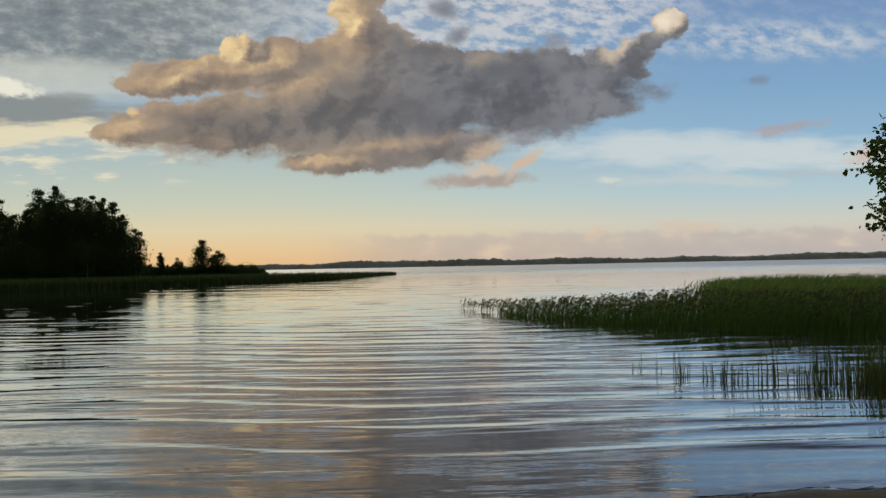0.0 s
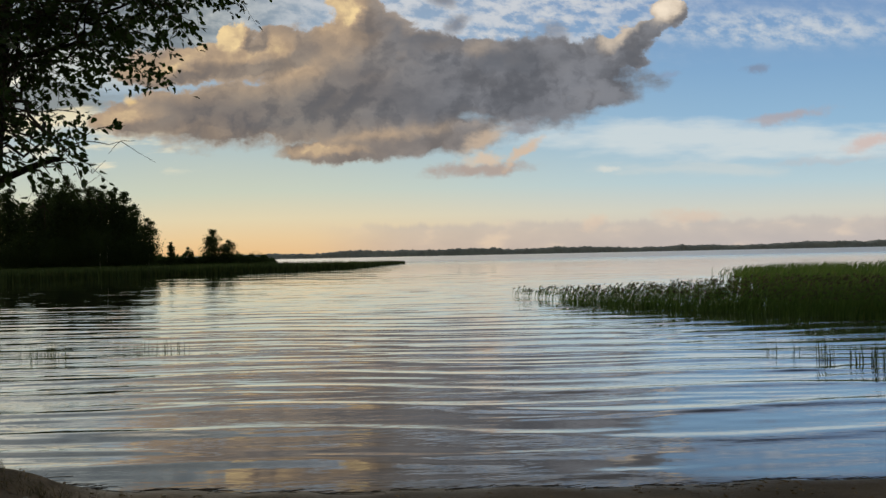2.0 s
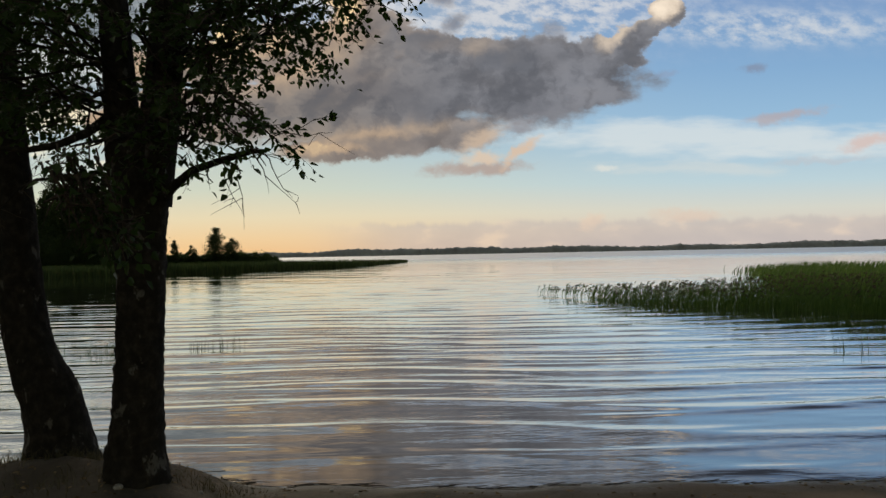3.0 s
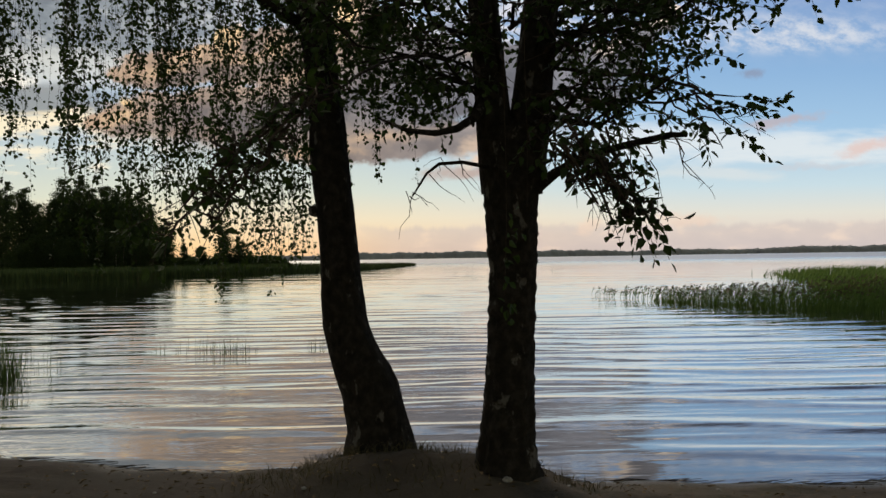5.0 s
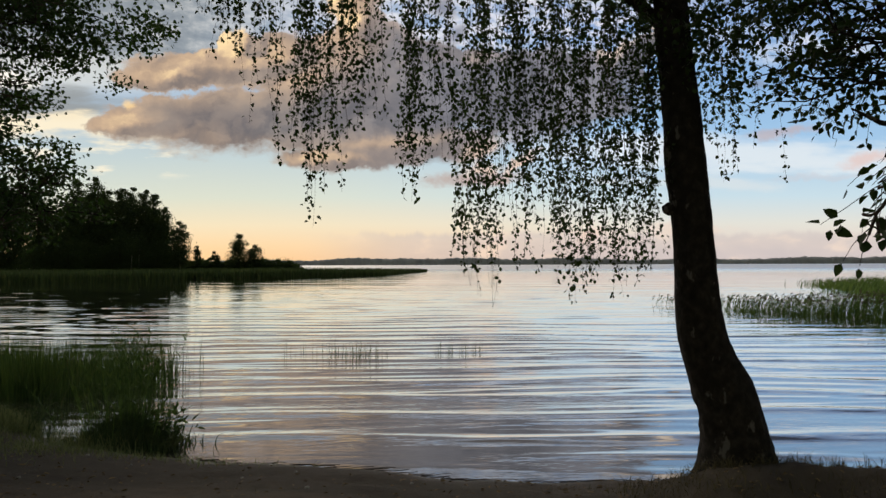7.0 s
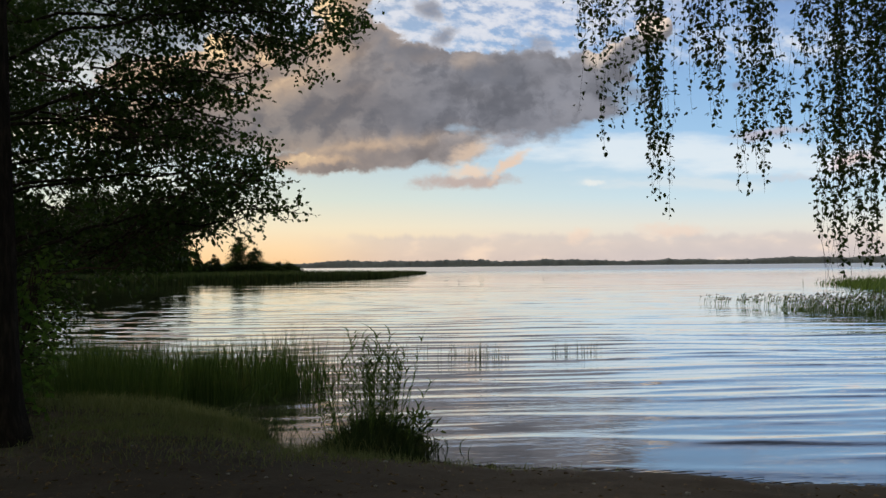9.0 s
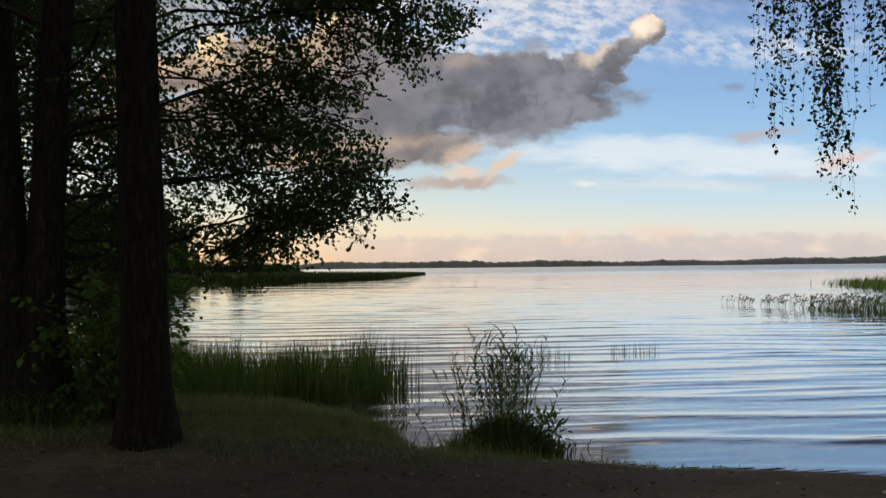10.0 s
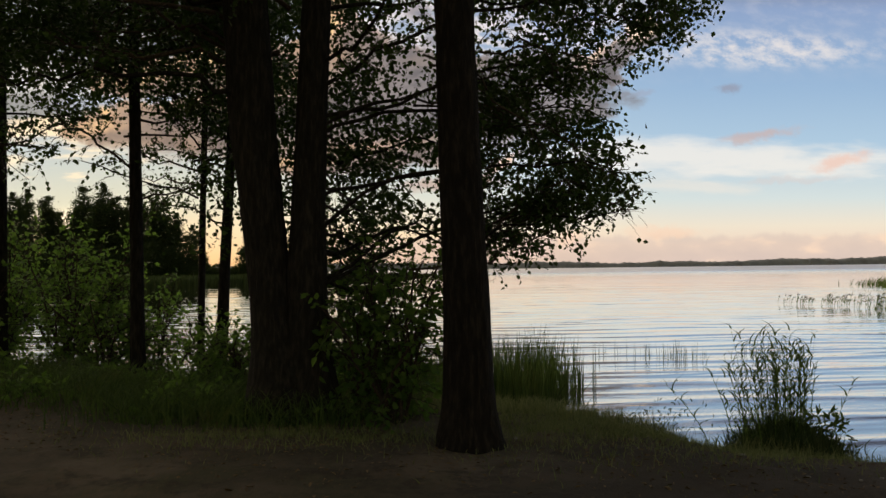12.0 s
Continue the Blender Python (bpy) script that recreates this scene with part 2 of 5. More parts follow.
# the masses of the great cloud (place, half width and height, slope), then where the sun catches it
BILLOWS = [(-0.209, 0.188, 0.228, 0.043, 0.00), (-0.061, 0.209, 0.199, 0.068, 0.00), (0.080, 0.221, 0.147, 0.059, -0.02), (0.173, 0.238, 0.103, 0.041, -0.10),
           (0.223, 0.257, 0.042, 0.030, 0.00), (0.250, 0.272, 0.027, 0.023, 0.00), (0.274, 0.292, 0.020, 0.014, 0.30), (0.303, 0.312, 0.026, 0.019, 0.00),
           (0.251, 0.252, 0.026, 0.012, -0.20), (0.203, 0.226, 0.034, 0.015, -0.20), (-0.108, 0.318, 0.043, 0.046, 0.00),
           (-0.104, 0.273, 0.081, 0.052, 0.00), (-0.267, 0.259, 0.140, 0.025, 0.00), (-0.263, 0.289, 0.025, 0.021, 0.00)]
BILLOWS += [(-0.204, 0.270, 0.052, 0.027, 0.00), (-0.349, 0.247, 0.081, 0.019, 0.00), (-0.164, 0.241, 0.081, 0.044, 0.00), (-0.069, 0.156, 0.125, 0.028, 0.00),
           (-0.136, 0.138, 0.081, 0.015, 0.00), (-0.010, 0.163, 0.081, 0.031, 0.00), (0.198, 0.207, 0.044, 0.021, -0.10), (-0.011, 0.267, 0.046, 0.028, 0.00),
           (0.048, 0.255, 0.047, 0.027, 0.00), (0.096, 0.252, 0.038, 0.027, 0.00), (-0.401, 0.184, 0.059, 0.018, 0.00)]
LIT = [(-0.125, 0.325, 0.075, 0.070, 0.00, 1.00), (-0.267, 0.262, 0.220, 0.060, 0.00, 0.80), (-0.263, 0.290, 0.060, 0.045, 0.00, 1.00), (-0.371, 0.245, 0.110, 0.045, 0.00, 0.85),
       (-0.099, 0.138, 0.220, 0.042, 0.00, 0.75), (-0.328, 0.158, 0.190, 0.030, -0.10, 0.70), (-0.424, 0.186, 0.080, 0.040, 0.00, 0.85), (0.303, 0.320, 0.034, 0.024, 0.30, 1.00),
       (0.234, 0.284, 0.030, 0.018, 0.60, 0.70), (0.262, 0.312, 0.030, 0.018, 0.50, 0.80), (0.043, 0.272, 0.060, 0.016, 0.00, 0.35),
       (0.057, 0.156, 0.060, 0.030, 0.00, 0.60), (-0.003, 0.150, 0.110, 0.034, 0.00, 0.60)]
SKY_STRENGTH = 1.0
make_sky()
sun = new("sun", bpy.data.lights.new("sun", "SUN"))
sun.data.energy, sun.data.angle, sun.data.color = 1.3, radians(1), (1.0, 0.72, 0.45)
sun.matrix_world = look((0, 0, 0), (-SUN_U, -1.0, -SUN_V))
# ------------------------------------------------------------------ materials
def material(name):
    mat = bpy.data.materials.new(name)
    mat.use_nodes = True
    n = Nodes(mat.node_tree)
    out = n.add("ShaderNodeOutputMaterial")
    return mat, n, out


def principled(n, out, color, rough=0.8, bump=None, strength=0.3, distance=0.02, ior=1.45, spec=0.5):
    p = n.add("ShaderNodeBsdfPrincipled")
    n.put(p.inputs["Base Color"], color)
    n.put(p.inputs["Roughness"], rough)
    p.inputs["IOR"].default_value = ior
    p.inputs["Specular IOR Level"].default_value = spec
    if bump is not None:
        b = n.add("ShaderNodeBump")
        b.inputs["Strength"].default_value, b.inputs["Distance"].default_value = strength, distance
        n.put(b.inputs["Height"], bump)
        n.put(p.inputs["Normal"], b.outputs[0])
    n.put(out.inputs[0], p.outputs[0])
    return p


def place(n):
    """Coordinates of the thing itself, in metres."""
    return n.add("ShaderNodeTexCoord").outputs["Object"]


def scaled(n, vec, x, y, z):
    s = n.add("ShaderNodeVectorMath")
    s.operation = "MULTIPLY"
    n.put(s.inputs[0], vec)
    s.inputs[1].default_value = (x, y, z)
    return s.outputs[0]


def leaf_material(name, dark, light, through, gloss=0.45):
    """Leaves: two greens from leaf to leaf, a glossy face, light coming through."""
    mat, n, out = material(name)
    geo = n.add("ShaderNodeNewGeometry")
    tone = n.mix(geo.outputs["Random Per Island"], (*dark, 1), (*light, 1))
    vein = n.noise(place(n), 90.0, 3.0)
    tone = n.mix(n.math("MULTIPLY", vein, 0.35), tone, (dark[0] * 0.5, dark[1] * 0.5, dark[2] * 0.5, 1))
    p = principled(n, out, tone, gloss, spec=0.18)
    t = n.add("ShaderNodeBsdfTranslucent")
    n.put(t.inputs[0], n.mix(0.5, tone, (light[0] * 1.7, light[1] * 2.0, light[2] * 0.9, 1)))
    mx = n.add("ShaderNodeMixShader")
    mx.inputs[0].default_value = through
    n.put(mx.inputs[1], p.outputs[0])
    n.put(mx.inputs[2], t.outputs[0])
    n.put(out.inputs[0], mx.outputs[0])
    return mat


def bark_material(name, dark, mid, pale=None, pale_amount=0.6, plates=22.0, along=0.22):
    mat, n, out = material(name)
    at = place(n)
    furrow = n.noise(scaled(n, at, 1.0, 1.0, along), plates, 6.0, 0.62)
    fine = n.noise(at, 120.0, 4.0, 0.6)
    color = n.ramp(furrow, [(0.3, (*[c * 0.45 for c in dark], 1)), (0.5, (*dark, 1)), (0.72, (*mid, 1))])
    if pale:
        rag = n.noise(scaled(n, at, 1.0, 1.0, 0.55), 7.5, 5.0, 0.6)
        spot = n.step(rag, pale_amount, pale_amount + 0.05)
        spot = n.math("MULTIPLY", spot, n.step(furrow, 0.36, 0.5))
        color = n.mix(spot, color, (*pale, 1))
    height = n.math("ADD", furrow, n.math("MULTIPLY", fine, 0.25))
    principled(n, out, color, 0.9, height, 0.9, 0.03, spec=0.15)
    return mat


def make_water_material():
    mat, n, out = material("lake_water")
    at = place(n)
    sep = n.add("ShaderNodeSeparateXYZ")
    n.put(sep.inputs[0], at)
    out_y = sep.outputs[1]
    ripple = n.noise(scaled(n, at, 0.45, 2.4, 1.0), 3.0, 3.0, 0.5)
    fine = n.noise(scaled(n, at, 0.6, 1.9, 1.0), 6.5, 2.0, 0.5)
    paw = n.step(n.noise(scaled(n, at, 0.25, 0.6, 1.0), 1.0, 3.0, 0.6), 0.36, 0.62)
    gust = n.noise(scaled(n, at, 0.02, 0.06, 1.0), 4.0, 2.0)
    mid = n.noise(scaled(n, at, 0.11, 0.75, 1.0), 1.0, 2.0, 0.45)
    wide = n.noise(scaled(n, at, 0.03, 0.22, 1.0), 1.0, 2.0, 0.45)
    near = n.math("ADD", n.math("MULTIPLY", ripple, n.step(out_y, 10.0, 30.0, 0.0010, 0.0)), n.math("MULTIPLY", n.math("MULTIPLY", fine, paw), n.step(out_y, 10.0, 24.0, 0.0042, 0.0)))
    far = n.math("ADD", n.math("MULTIPLY", mid, n.math("MULTIPLY", n.step(out_y, 10.0, 26.0, 0.0, 0.05), n.step(out_y, 50.0, 90.0, 1.0, 0.2))),
                 n.math("MULTIPLY", wide, n.step(out_y, 30.0, 90.0, 0.0, 0.15)))
    h = n.math("MULTIPLY", n.math("ADD", near, far), n.math("ADD", 0.4, n.math("MULTIPLY", gust, 1.2)))
    b = n.add("ShaderNodeBump")
    b.inputs["Strength"].default_value, b.inputs["Distance"].default_value = 1.0, 1.0
    n.put(b.inputs["Height"], h)
    depth = n.add("ShaderNodeBsdfDiffuse")
    depth.inputs[0].default_value = (0.04, 0.041, 0.035, 1)
    gloss = n.add("ShaderNodeBsdfGlossy")
    gloss.inputs[0].default_value = (0.96, 0.96, 0.96, 1)
    n.put(gloss.inputs["Roughness"], n.step(out_y, 55.0, 420.0, 0.005, 0.42))
    n.put(gloss.inputs["Normal"], b.outputs[0])
    facing = n.add("ShaderNodeLayerWeight").outputs["Facing"]
    amount = n.ramp(facing, [(0.0, 0.06), (0.4, 0.08), (0.62, 0.17), (0.7, 0.28), (0.76, 0.5), (0.82, 0.7), (0.9, 0.9), (1.0, 1.0)])
    mx = n.add("ShaderNodeMixShader")
    n.put(mx.inputs[0], amount)
    n.put(mx.inputs[1], depth.outputs[0])
    n.put(mx.inputs[2], gloss.outputs[0])
    n.put(out.inputs[0], mx.outputs[0])
    return mat


def make_ground_material():
    mat, n, out = material("sandy_earth")
    at = place(n)
    sep = n.add("ShaderNodeSeparateXYZ")
    n.put(sep.inputs[0], at)
    big = n.noise(at, 0.9, 4.0, 0.6)
    small = n.noise(at, 11.0, 5.0, 0.65)
    grit = n.noise(at, 130.0, 3.0, 0.6)
    color = n.ramp(small, [(0.3, (0.075, 0.058, 0.044, 1)), (0.5, (0.145, 0.115, 0.086, 1)), (0.7, (0.25, 0.2, 0.15, 1))])
    mould = n.step(n.math("ADD", big, n.math("MULTIPLY", small, 0.4)), 0.62, 0.86)
    color = n.mix(n.math("MULTIPLY", mould, 0.8), color, (0.045, 0.05, 0.022, 1))
    needles = n.step(n.noise(scaled(n, at, 1.0, 0.25, 1.0), 60.0, 2.0), 0.58, 0.66)
    dark = n.step(n.noise(at, 3.2, 5.0, 0.7), 0.5, 0.66)
    color = n.mix(n.math("MULTIPLY", dark, 0.75), color, (0.028, 0.022, 0.016, 1))
    color = n.mix(n.math("MULTIPLY", needles, 0.5), color, (0.16, 0.095, 0.05, 1))
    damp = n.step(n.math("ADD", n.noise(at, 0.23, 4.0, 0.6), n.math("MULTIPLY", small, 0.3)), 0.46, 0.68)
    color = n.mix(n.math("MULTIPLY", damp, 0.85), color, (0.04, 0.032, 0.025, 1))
    wet = n.step(n.math("ADD", sep.outputs[2], n.math("MULTIPLY", small, 0.08)), 0.27, 0.1)
    color = n.mix(n.math("MULTIPLY", wet, 0.6), color, (0.03, 0.026, 0.02, 1))
    h = n.math("ADD", n.math("MULTIPLY", small, 1.0), n.math("MULTIPLY", grit, 0.3))
    p = principled(n, out, color, 0.92, h, 0.7, 0.03, spec=0.25)
    n.put(p.inputs["Roughness"], n.math("SUBTRACT", 0.95, n.math("MULTIPLY", wet, 0.5)))
    return mat


def plain_material(name, a, b, scale, rough=0.8, bump=0.2):
    mat, n, out = material(name)
    at = place(n)
    t = n.noise(at, scale, 4.0, 0.6)
    principled(n, out, n.ramp(t, [(0.35, (*a, 1)), (0.65, (*b, 1))]), rough, t, bump, 0.02, spec=0.2)
    return mat


def reed_material(name, low, high, through=0.35):
    mat, n, out = material(name)
    geo = n.add("ShaderNodeNewGeometry")
    tone = n.mix(geo.outputs["Random Per Island"], (*low, 1), (*high, 1))
    dry = n.step(n.noise(place(n), 2.3, 3.0), 0.55, 0.75)
    tone = n.mix(n.math("MULTIPLY", dry, 0.35), tone, (0.16, 0.14, 0.06, 1))
    p = principled(n, out, tone, 0.6, spec=0.25)
    t = n.add("ShaderNodeBsdfTranslucent")
    n.put(t.inputs[0], tone)
    mx = n.add("ShaderNodeMixShader")
    mx.inputs[0].default_value = through
    n.put(mx.inputs[1], p.outputs[0])
    n.put(mx.inputs[2], t.outputs[0])
    n.put(out.inputs[0], mx.outputs[0])
    return mat


WATER = make_water_material()
EARTH = make_ground_material()
BIRCH_LEAF = leaf_material("birch_leaf", (0.014, 0.028, 0.009), (0.036, 0.062, 0.017), 0.3)
ALDER_LEAF = leaf_material("alder_leaf", (0.02, 0.042, 0.013), (0.046, 0.085, 0.024), 0.28)
SHRUB_LEAF = leaf_material("shrub_leaf", (0.045, 0.095, 0.03), (0.105, 0.18, 0.05), 0.6)
FAR_LEAF = leaf_material("far_leaf", (0.016, 0.03, 0.012), (0.04, 0.062, 0.022), 0.25, 0.7)
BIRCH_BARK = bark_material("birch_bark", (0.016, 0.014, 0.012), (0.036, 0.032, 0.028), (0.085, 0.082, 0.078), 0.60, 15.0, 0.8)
PALE_BARK = bark_material("pale_bark", (0.4, 0.38, 0.34), (0.6, 0.58, 0.54), None, 0.6, 4.0)
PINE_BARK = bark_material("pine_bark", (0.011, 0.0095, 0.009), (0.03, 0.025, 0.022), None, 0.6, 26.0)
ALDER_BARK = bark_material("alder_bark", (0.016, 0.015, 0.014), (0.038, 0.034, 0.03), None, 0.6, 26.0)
TWIG = plain_material("twig_bark", (0.025, 0.02, 0.017), (0.06, 0.048, 0.038), 40.0, 0.85)
REED = reed_material("reed_green", (0.046, 0.098, 0.022), (0.11, 0.185, 0.044), 0.4)
REED_DARK = reed_material("rush_green", (0.025, 0.045, 0.016), (0.055, 0.085, 0.028))
PLUME = reed_material("reed_plume", (0.045, 0.042, 0.03), (0.1, 0.085, 0.06), 0.3)
RUSH = reed_material("stand_green", (0.035, 0.068, 0.018), (0.085, 0.14, 0.035), 0.4)
LITTER = leaf_material("leaf_litter", (0.05, 0.032, 0.018), (0.22, 0.155, 0.09), 0.1, 0.8)
GRASS = reed_material("grass_green", (0.1, 0.13, 0.045), (0.21, 0.23, 0.1), 0.45)
DRY_GRASS = reed_material("grass_dry", (0.045, 0.04, 0.02), (0.1, 0.085, 0.048))
# the haze over the far forest is put into this pale blue-grey colour
HAZED_WOOD = plain_material("hazed_wood", (0.19, 0.205, 0.225), (0.25, 0.27, 0.29), 0.02, 0.95)
HEAD_SOIL = plain_material("headland_soil", (0.03, 0.045, 0.016), (0.06, 0.075, 0.03), 0.3, 0.95)
STONE = plain_material("stone_grey", (0.16, 0.15, 0.14), (0.32, 0.31, 0.29), 30.0, 0.85)
CONE = plain_material("cone_brown", (0.05, 0.035, 0.025), (0.11, 0.075, 0.05), 80.0, 0.85)
# ------------------------------------------------------------------ meshes
rng = np.random.default_rng(7)


class Geo:
    """Gathers four-sided faces and makes one mesh of them."""

    def __init__(self):
        self.v, self.f, self.count = [], [], 0

    def add(self, verts, quads):
        verts, quads = np.asarray(verts, float).reshape(-1, 3), np.asarray(quads, int).reshape(-1, 4)
        self.v.append(verts)
        self.f.append(quads + self.count)
        self.count += len(verts)

    def mesh(self, name, mat, origin=(0, 0, 0), smooth=True):
        me = bpy.data.meshes.new(name)
        v = np.concatenate(self.v) - np.asarray(origin, float)
        f = np.concatenate(self.f)
        me.vertices.add(len(v))
        me.vertices.foreach_set("co", v.ravel())
        me.loops.add(f.size)
        me.loops.foreach_set("vertex_index", f.ravel())
        me.polygons.add(len(f))
        me.polygons.foreach_set("loop_start", np.arange(0, f.size, 4))
        me.polygons.foreach_set("use_smooth", np.full(len(f), smooth))
        me.update(calc_edges=True)
        me.materials.append(mat)
        return me


def thing(name, at, label, category, group="", kind=""):
    ob = new(name)
    ob.empty_display_size = 0.2
    ob.location = at
    return tagged(ob, label, category, group, kind)


def part(name, geo, mat, parent, label="", smooth=True):
    """One mesh under a thing or a part; its geometry is given in world metres."""
    top = parent
    at = Vector((0, 0, 0))
    while top is not None:
        at += Vector(top.location)
        top = top.parent
    ob = new(name, geo.mesh(name, mat, at, smooth))
    ob.parent = parent
    return tagged(ob, label)


def lone(name, geo, mat, label, category, kind="", smooth=True, at=(0, 0, 0)):
    ob = new(name, geo.mesh(name, mat, at, smooth))
    ob.location = at
    return tagged(ob, label, category, "", kind)


def unit(v):
    v = np.asarray(v, float)
    return v / np.maximum(np.linalg.norm(v, axis=-1, keepdims=True), 1e-9)


def tube(geo, pts, radii, sides=8, rough=0.0, seed=0):
    """A tapering, slightly knobbly tube along a line."""
    pts, radii = np.asarray(pts, float), np.asarray(radii, float)
    t = unit(np.gradient(pts, axis=0))
    ref = np.array((0.31, 0.95, 0.05)) if abs(t[0][2]) > 0.5 else np.array((0.05, 0.1, 0.99))
    a = unit(np.cross(t, ref))
    b = np.cross(t, a)
    ang = np.linspace(0, 2 * np.pi, sides, endpoint=False)
    ring = a[:, None] * np.cos(ang)[None, :, None] + b[:, None] * np.sin(ang)[None, :, None]
    r = np.repeat(radii[:, None], sides, 1)
    if rough:
        k = np.random.default_rng(seed + 11)
        ridge = k.normal(0, 1, sides)
        low = k.normal(0, 1, (len(pts), sides))
        low = (low + np.roll(low, 1, 0) + np.roll(low, 1, 1)) / 3
        r = r * (1 + rough * (0.6 * ridge[None] + low))
    v = pts[:, None] + ring * r[:, :, None]
    n, s = len(pts), sides
    i, j = np.meshgrid(np.arange(n - 1), np.arange(s), indexing="ij")
    q = np.stack([i * s + j, i * s + (j + 1) % s, (i + 1) * s + (j + 1) % s, (i + 1) * s + j], -1)
    geo.add(v, q)


def line(p0, p1, n, wander=0.0, sag=0.0, r=rng):
    """Points from p0 to p1 that wander, and sag (or rise) between."""
    s = np.linspace(0, 1, n)[:, None]
    p = np.asarray(p0, float) * (1 - s) + np.asarray(p1, float) * s
    w = np.cumsum(r.normal(0, 1, (n, 3)), 0) * wander / max(n, 1) ** 0.5
    w -= s * w[-1]
    p += w
    p[:, 2] -= (4 * s * (1 - s))[:, 0] * sag
    return p


def leaves(geo, base, way, size, width=0.62, tilt=0.9, r=rng):
    """Pointed oval leaves, folded a little along the midrib. base: places; way: where they point; size: lengths."""
    base, way = np.asarray(base, float), unit(way)
    n = len(base)
    if not n:
        return
    size = np.broadcast_to(size, n).astype(float)[:, None]
    up = unit(r.normal(0, tilt, (n, 3)) + np.array((0, 0, 1.0)))
    side = unit(np.cross(way, up))
    nor = np.cross(side, way)
    w = side * size * width * 0.5
    fold = nor * size * 0.10
    curl = -nor * size * r.uniform(0.0, 0.25, (n, 1))
    v = np.stack([base, base + way * size * 0.32 + w + fold, base + way * size * 0.72 + w * 0.66 + fold * 0.6 + curl * 0.4,
                  base + way * size + curl, base + way * size * 0.72 - w * 0.66 + fold * 0.6 + curl * 0.4, base + way * size * 0.32 - w + fold], 1)
    k = np.arange(n)[:, None] * 6
    q = np.concatenate([k + np.array([[0, 1, 2, 3]]), k + np.array([[0, 3, 4, 5]])], 0)
    geo.add(v, q)


def far_leaves(geo, base, way, size, r):
    """Bits of leafage seen from afar, one kite-shaped face each."""
    base, way = np.asarray(base, float), unit(way)
    n = len(base)
    size = np.broadcast_to(size, n).astype(float)[:, None]
    side = unit(np.cross(way, unit(r.normal(0, 1, (n, 3))))) * size * 0.45
    geo.add(np.stack([base, base + way * size * 0.45 + side, base + way * size, base + way * size * 0.45 - side], 1), np.arange(n)[:, None] * 4 + np.array([[0, 1, 2, 3]]))


def blades(geo, root, height, lean, width, bend=0.5, segs=4, r=rng):
    """Thin upright blades that taper and bend over. lean: sideways shift of the tips."""
    root = np.asarray(root, float)
    n = len(root)
    height, width = np.broadcast_to(height, n).astype(float), np.broadcast_to(width, n).astype(float)
    face = r.uniform(0, np.pi, n)
    side = np.stack([np.cos(face), np.sin(face) * 0.6, np.zeros(n)], 1)
    rows = []
    for i in range(segs + 1):
        s = i / segs
        c = root + np.stack([np.zeros(n), np.zeros(n), height * (s - 0.18 * bend * s ** 3)], 1) + lean * (s ** (1.6 + bend))
        w = width * (1 - s) ** 0.6 * 0.5 + 0.0006
        rows += [c - side * w[:, None], c + side * w[:, None]]
    v = np.stack(rows, 1)
    k = np.arange(n)[:, None] * (2 * segs + 2)
    q = np.concatenate([k + np.array([[2 * i, 2 * i + 1, 2 * i + 3, 2 * i + 2]]) for i in range(segs)], 0)
    geo.add(v, q)


# ------------------------------------------------------------------ the shore, the lake and the ground
SHORE_X = (-3000, -200, -90, -60, -40, -30, -26, -22, -20, -18, -16, -15, -14.3, -13.7, -12.4, -11, -9.2, -8, -5.3, -2.2, 1.5, 4.3, 6.2, 8, 10, 13, 20, 40, 200, 3000)
SHORE_Y = (60, 60, 52, 38, 24, 17, 15, 13.6, 12.4, 11.2, 10.3, 9.9, 9.3, 8.5, 8.0, 7.6, 7.1, 6.95, 6.45, 6.35, 6.4, 6.7, 7.6, 9.6, 12.5, 16.5, 21, 33, 60, 60)


def shore(x):
    return np.interp(x, SHORE_X, SHORE_Y) + 0.05 * np.sin(x * 2.3 + 0.5) + 0.03 * np.sin(x * 6.1)


def bumps(x, y, scale, seed=0.0):
    """Smooth uneven heights, about -1 to 1."""
    s = 0
    for k in range(5):
        a = seed + k * 2.4
        s = s + np.sin((x * np.cos(a) + y * np.sin(a)) * scale * (1 + 0.37 * k) + 5.1 * k + 1.3 * np.sin((x * np.sin(a) - y * np.cos(a)) * scale * 0.7))
    return s / 3.2


def land(x, y):
    """Height of the ground, the lake bed included; the water stands at 0."""
    d = shore(x) - y
    z = np.where(d > 0, 0.46 * (1 - np.exp(-np.maximum(d, 0) / np.interp(x, (-14.5, -13), (0.85, 1.5)))), np.maximum(d * 0.22, -1.5))
    z = z + 0.25 * np.exp(-(((x + 6.75) / 0.95) ** 4 + ((y - 5.85) / 0.62) ** 2))
    z = z + np.where(d > 0, np.minimum(d, 1), 0) * (0.03 * bumps(x, y, 1.1) + 0.014 * bumps(x, y, 5.0, 1.0) + 0.007 * bumps(x, y, 12.0, 2.0))
    hump = np.exp(-(((x + 6.75) / 1.3) ** 4 + ((y - 5.6) / 0.9) ** 2))
    z = z + hump * (0.03 * bumps(x, y, 3.7, 0.6) + 0.018 * bumps(x, y, 9.0, 2.2))
    z = z + 0.12 * np.exp(-((x + 6.15) / 0.55) ** 2 - ((y - 5.2) / 0.5) ** 2)
    rise = np.clip((x + 17) / -5, 0, 1) * np.clip(d / 3, 0, 1)
    z = z + 0.12 * rise
    return z


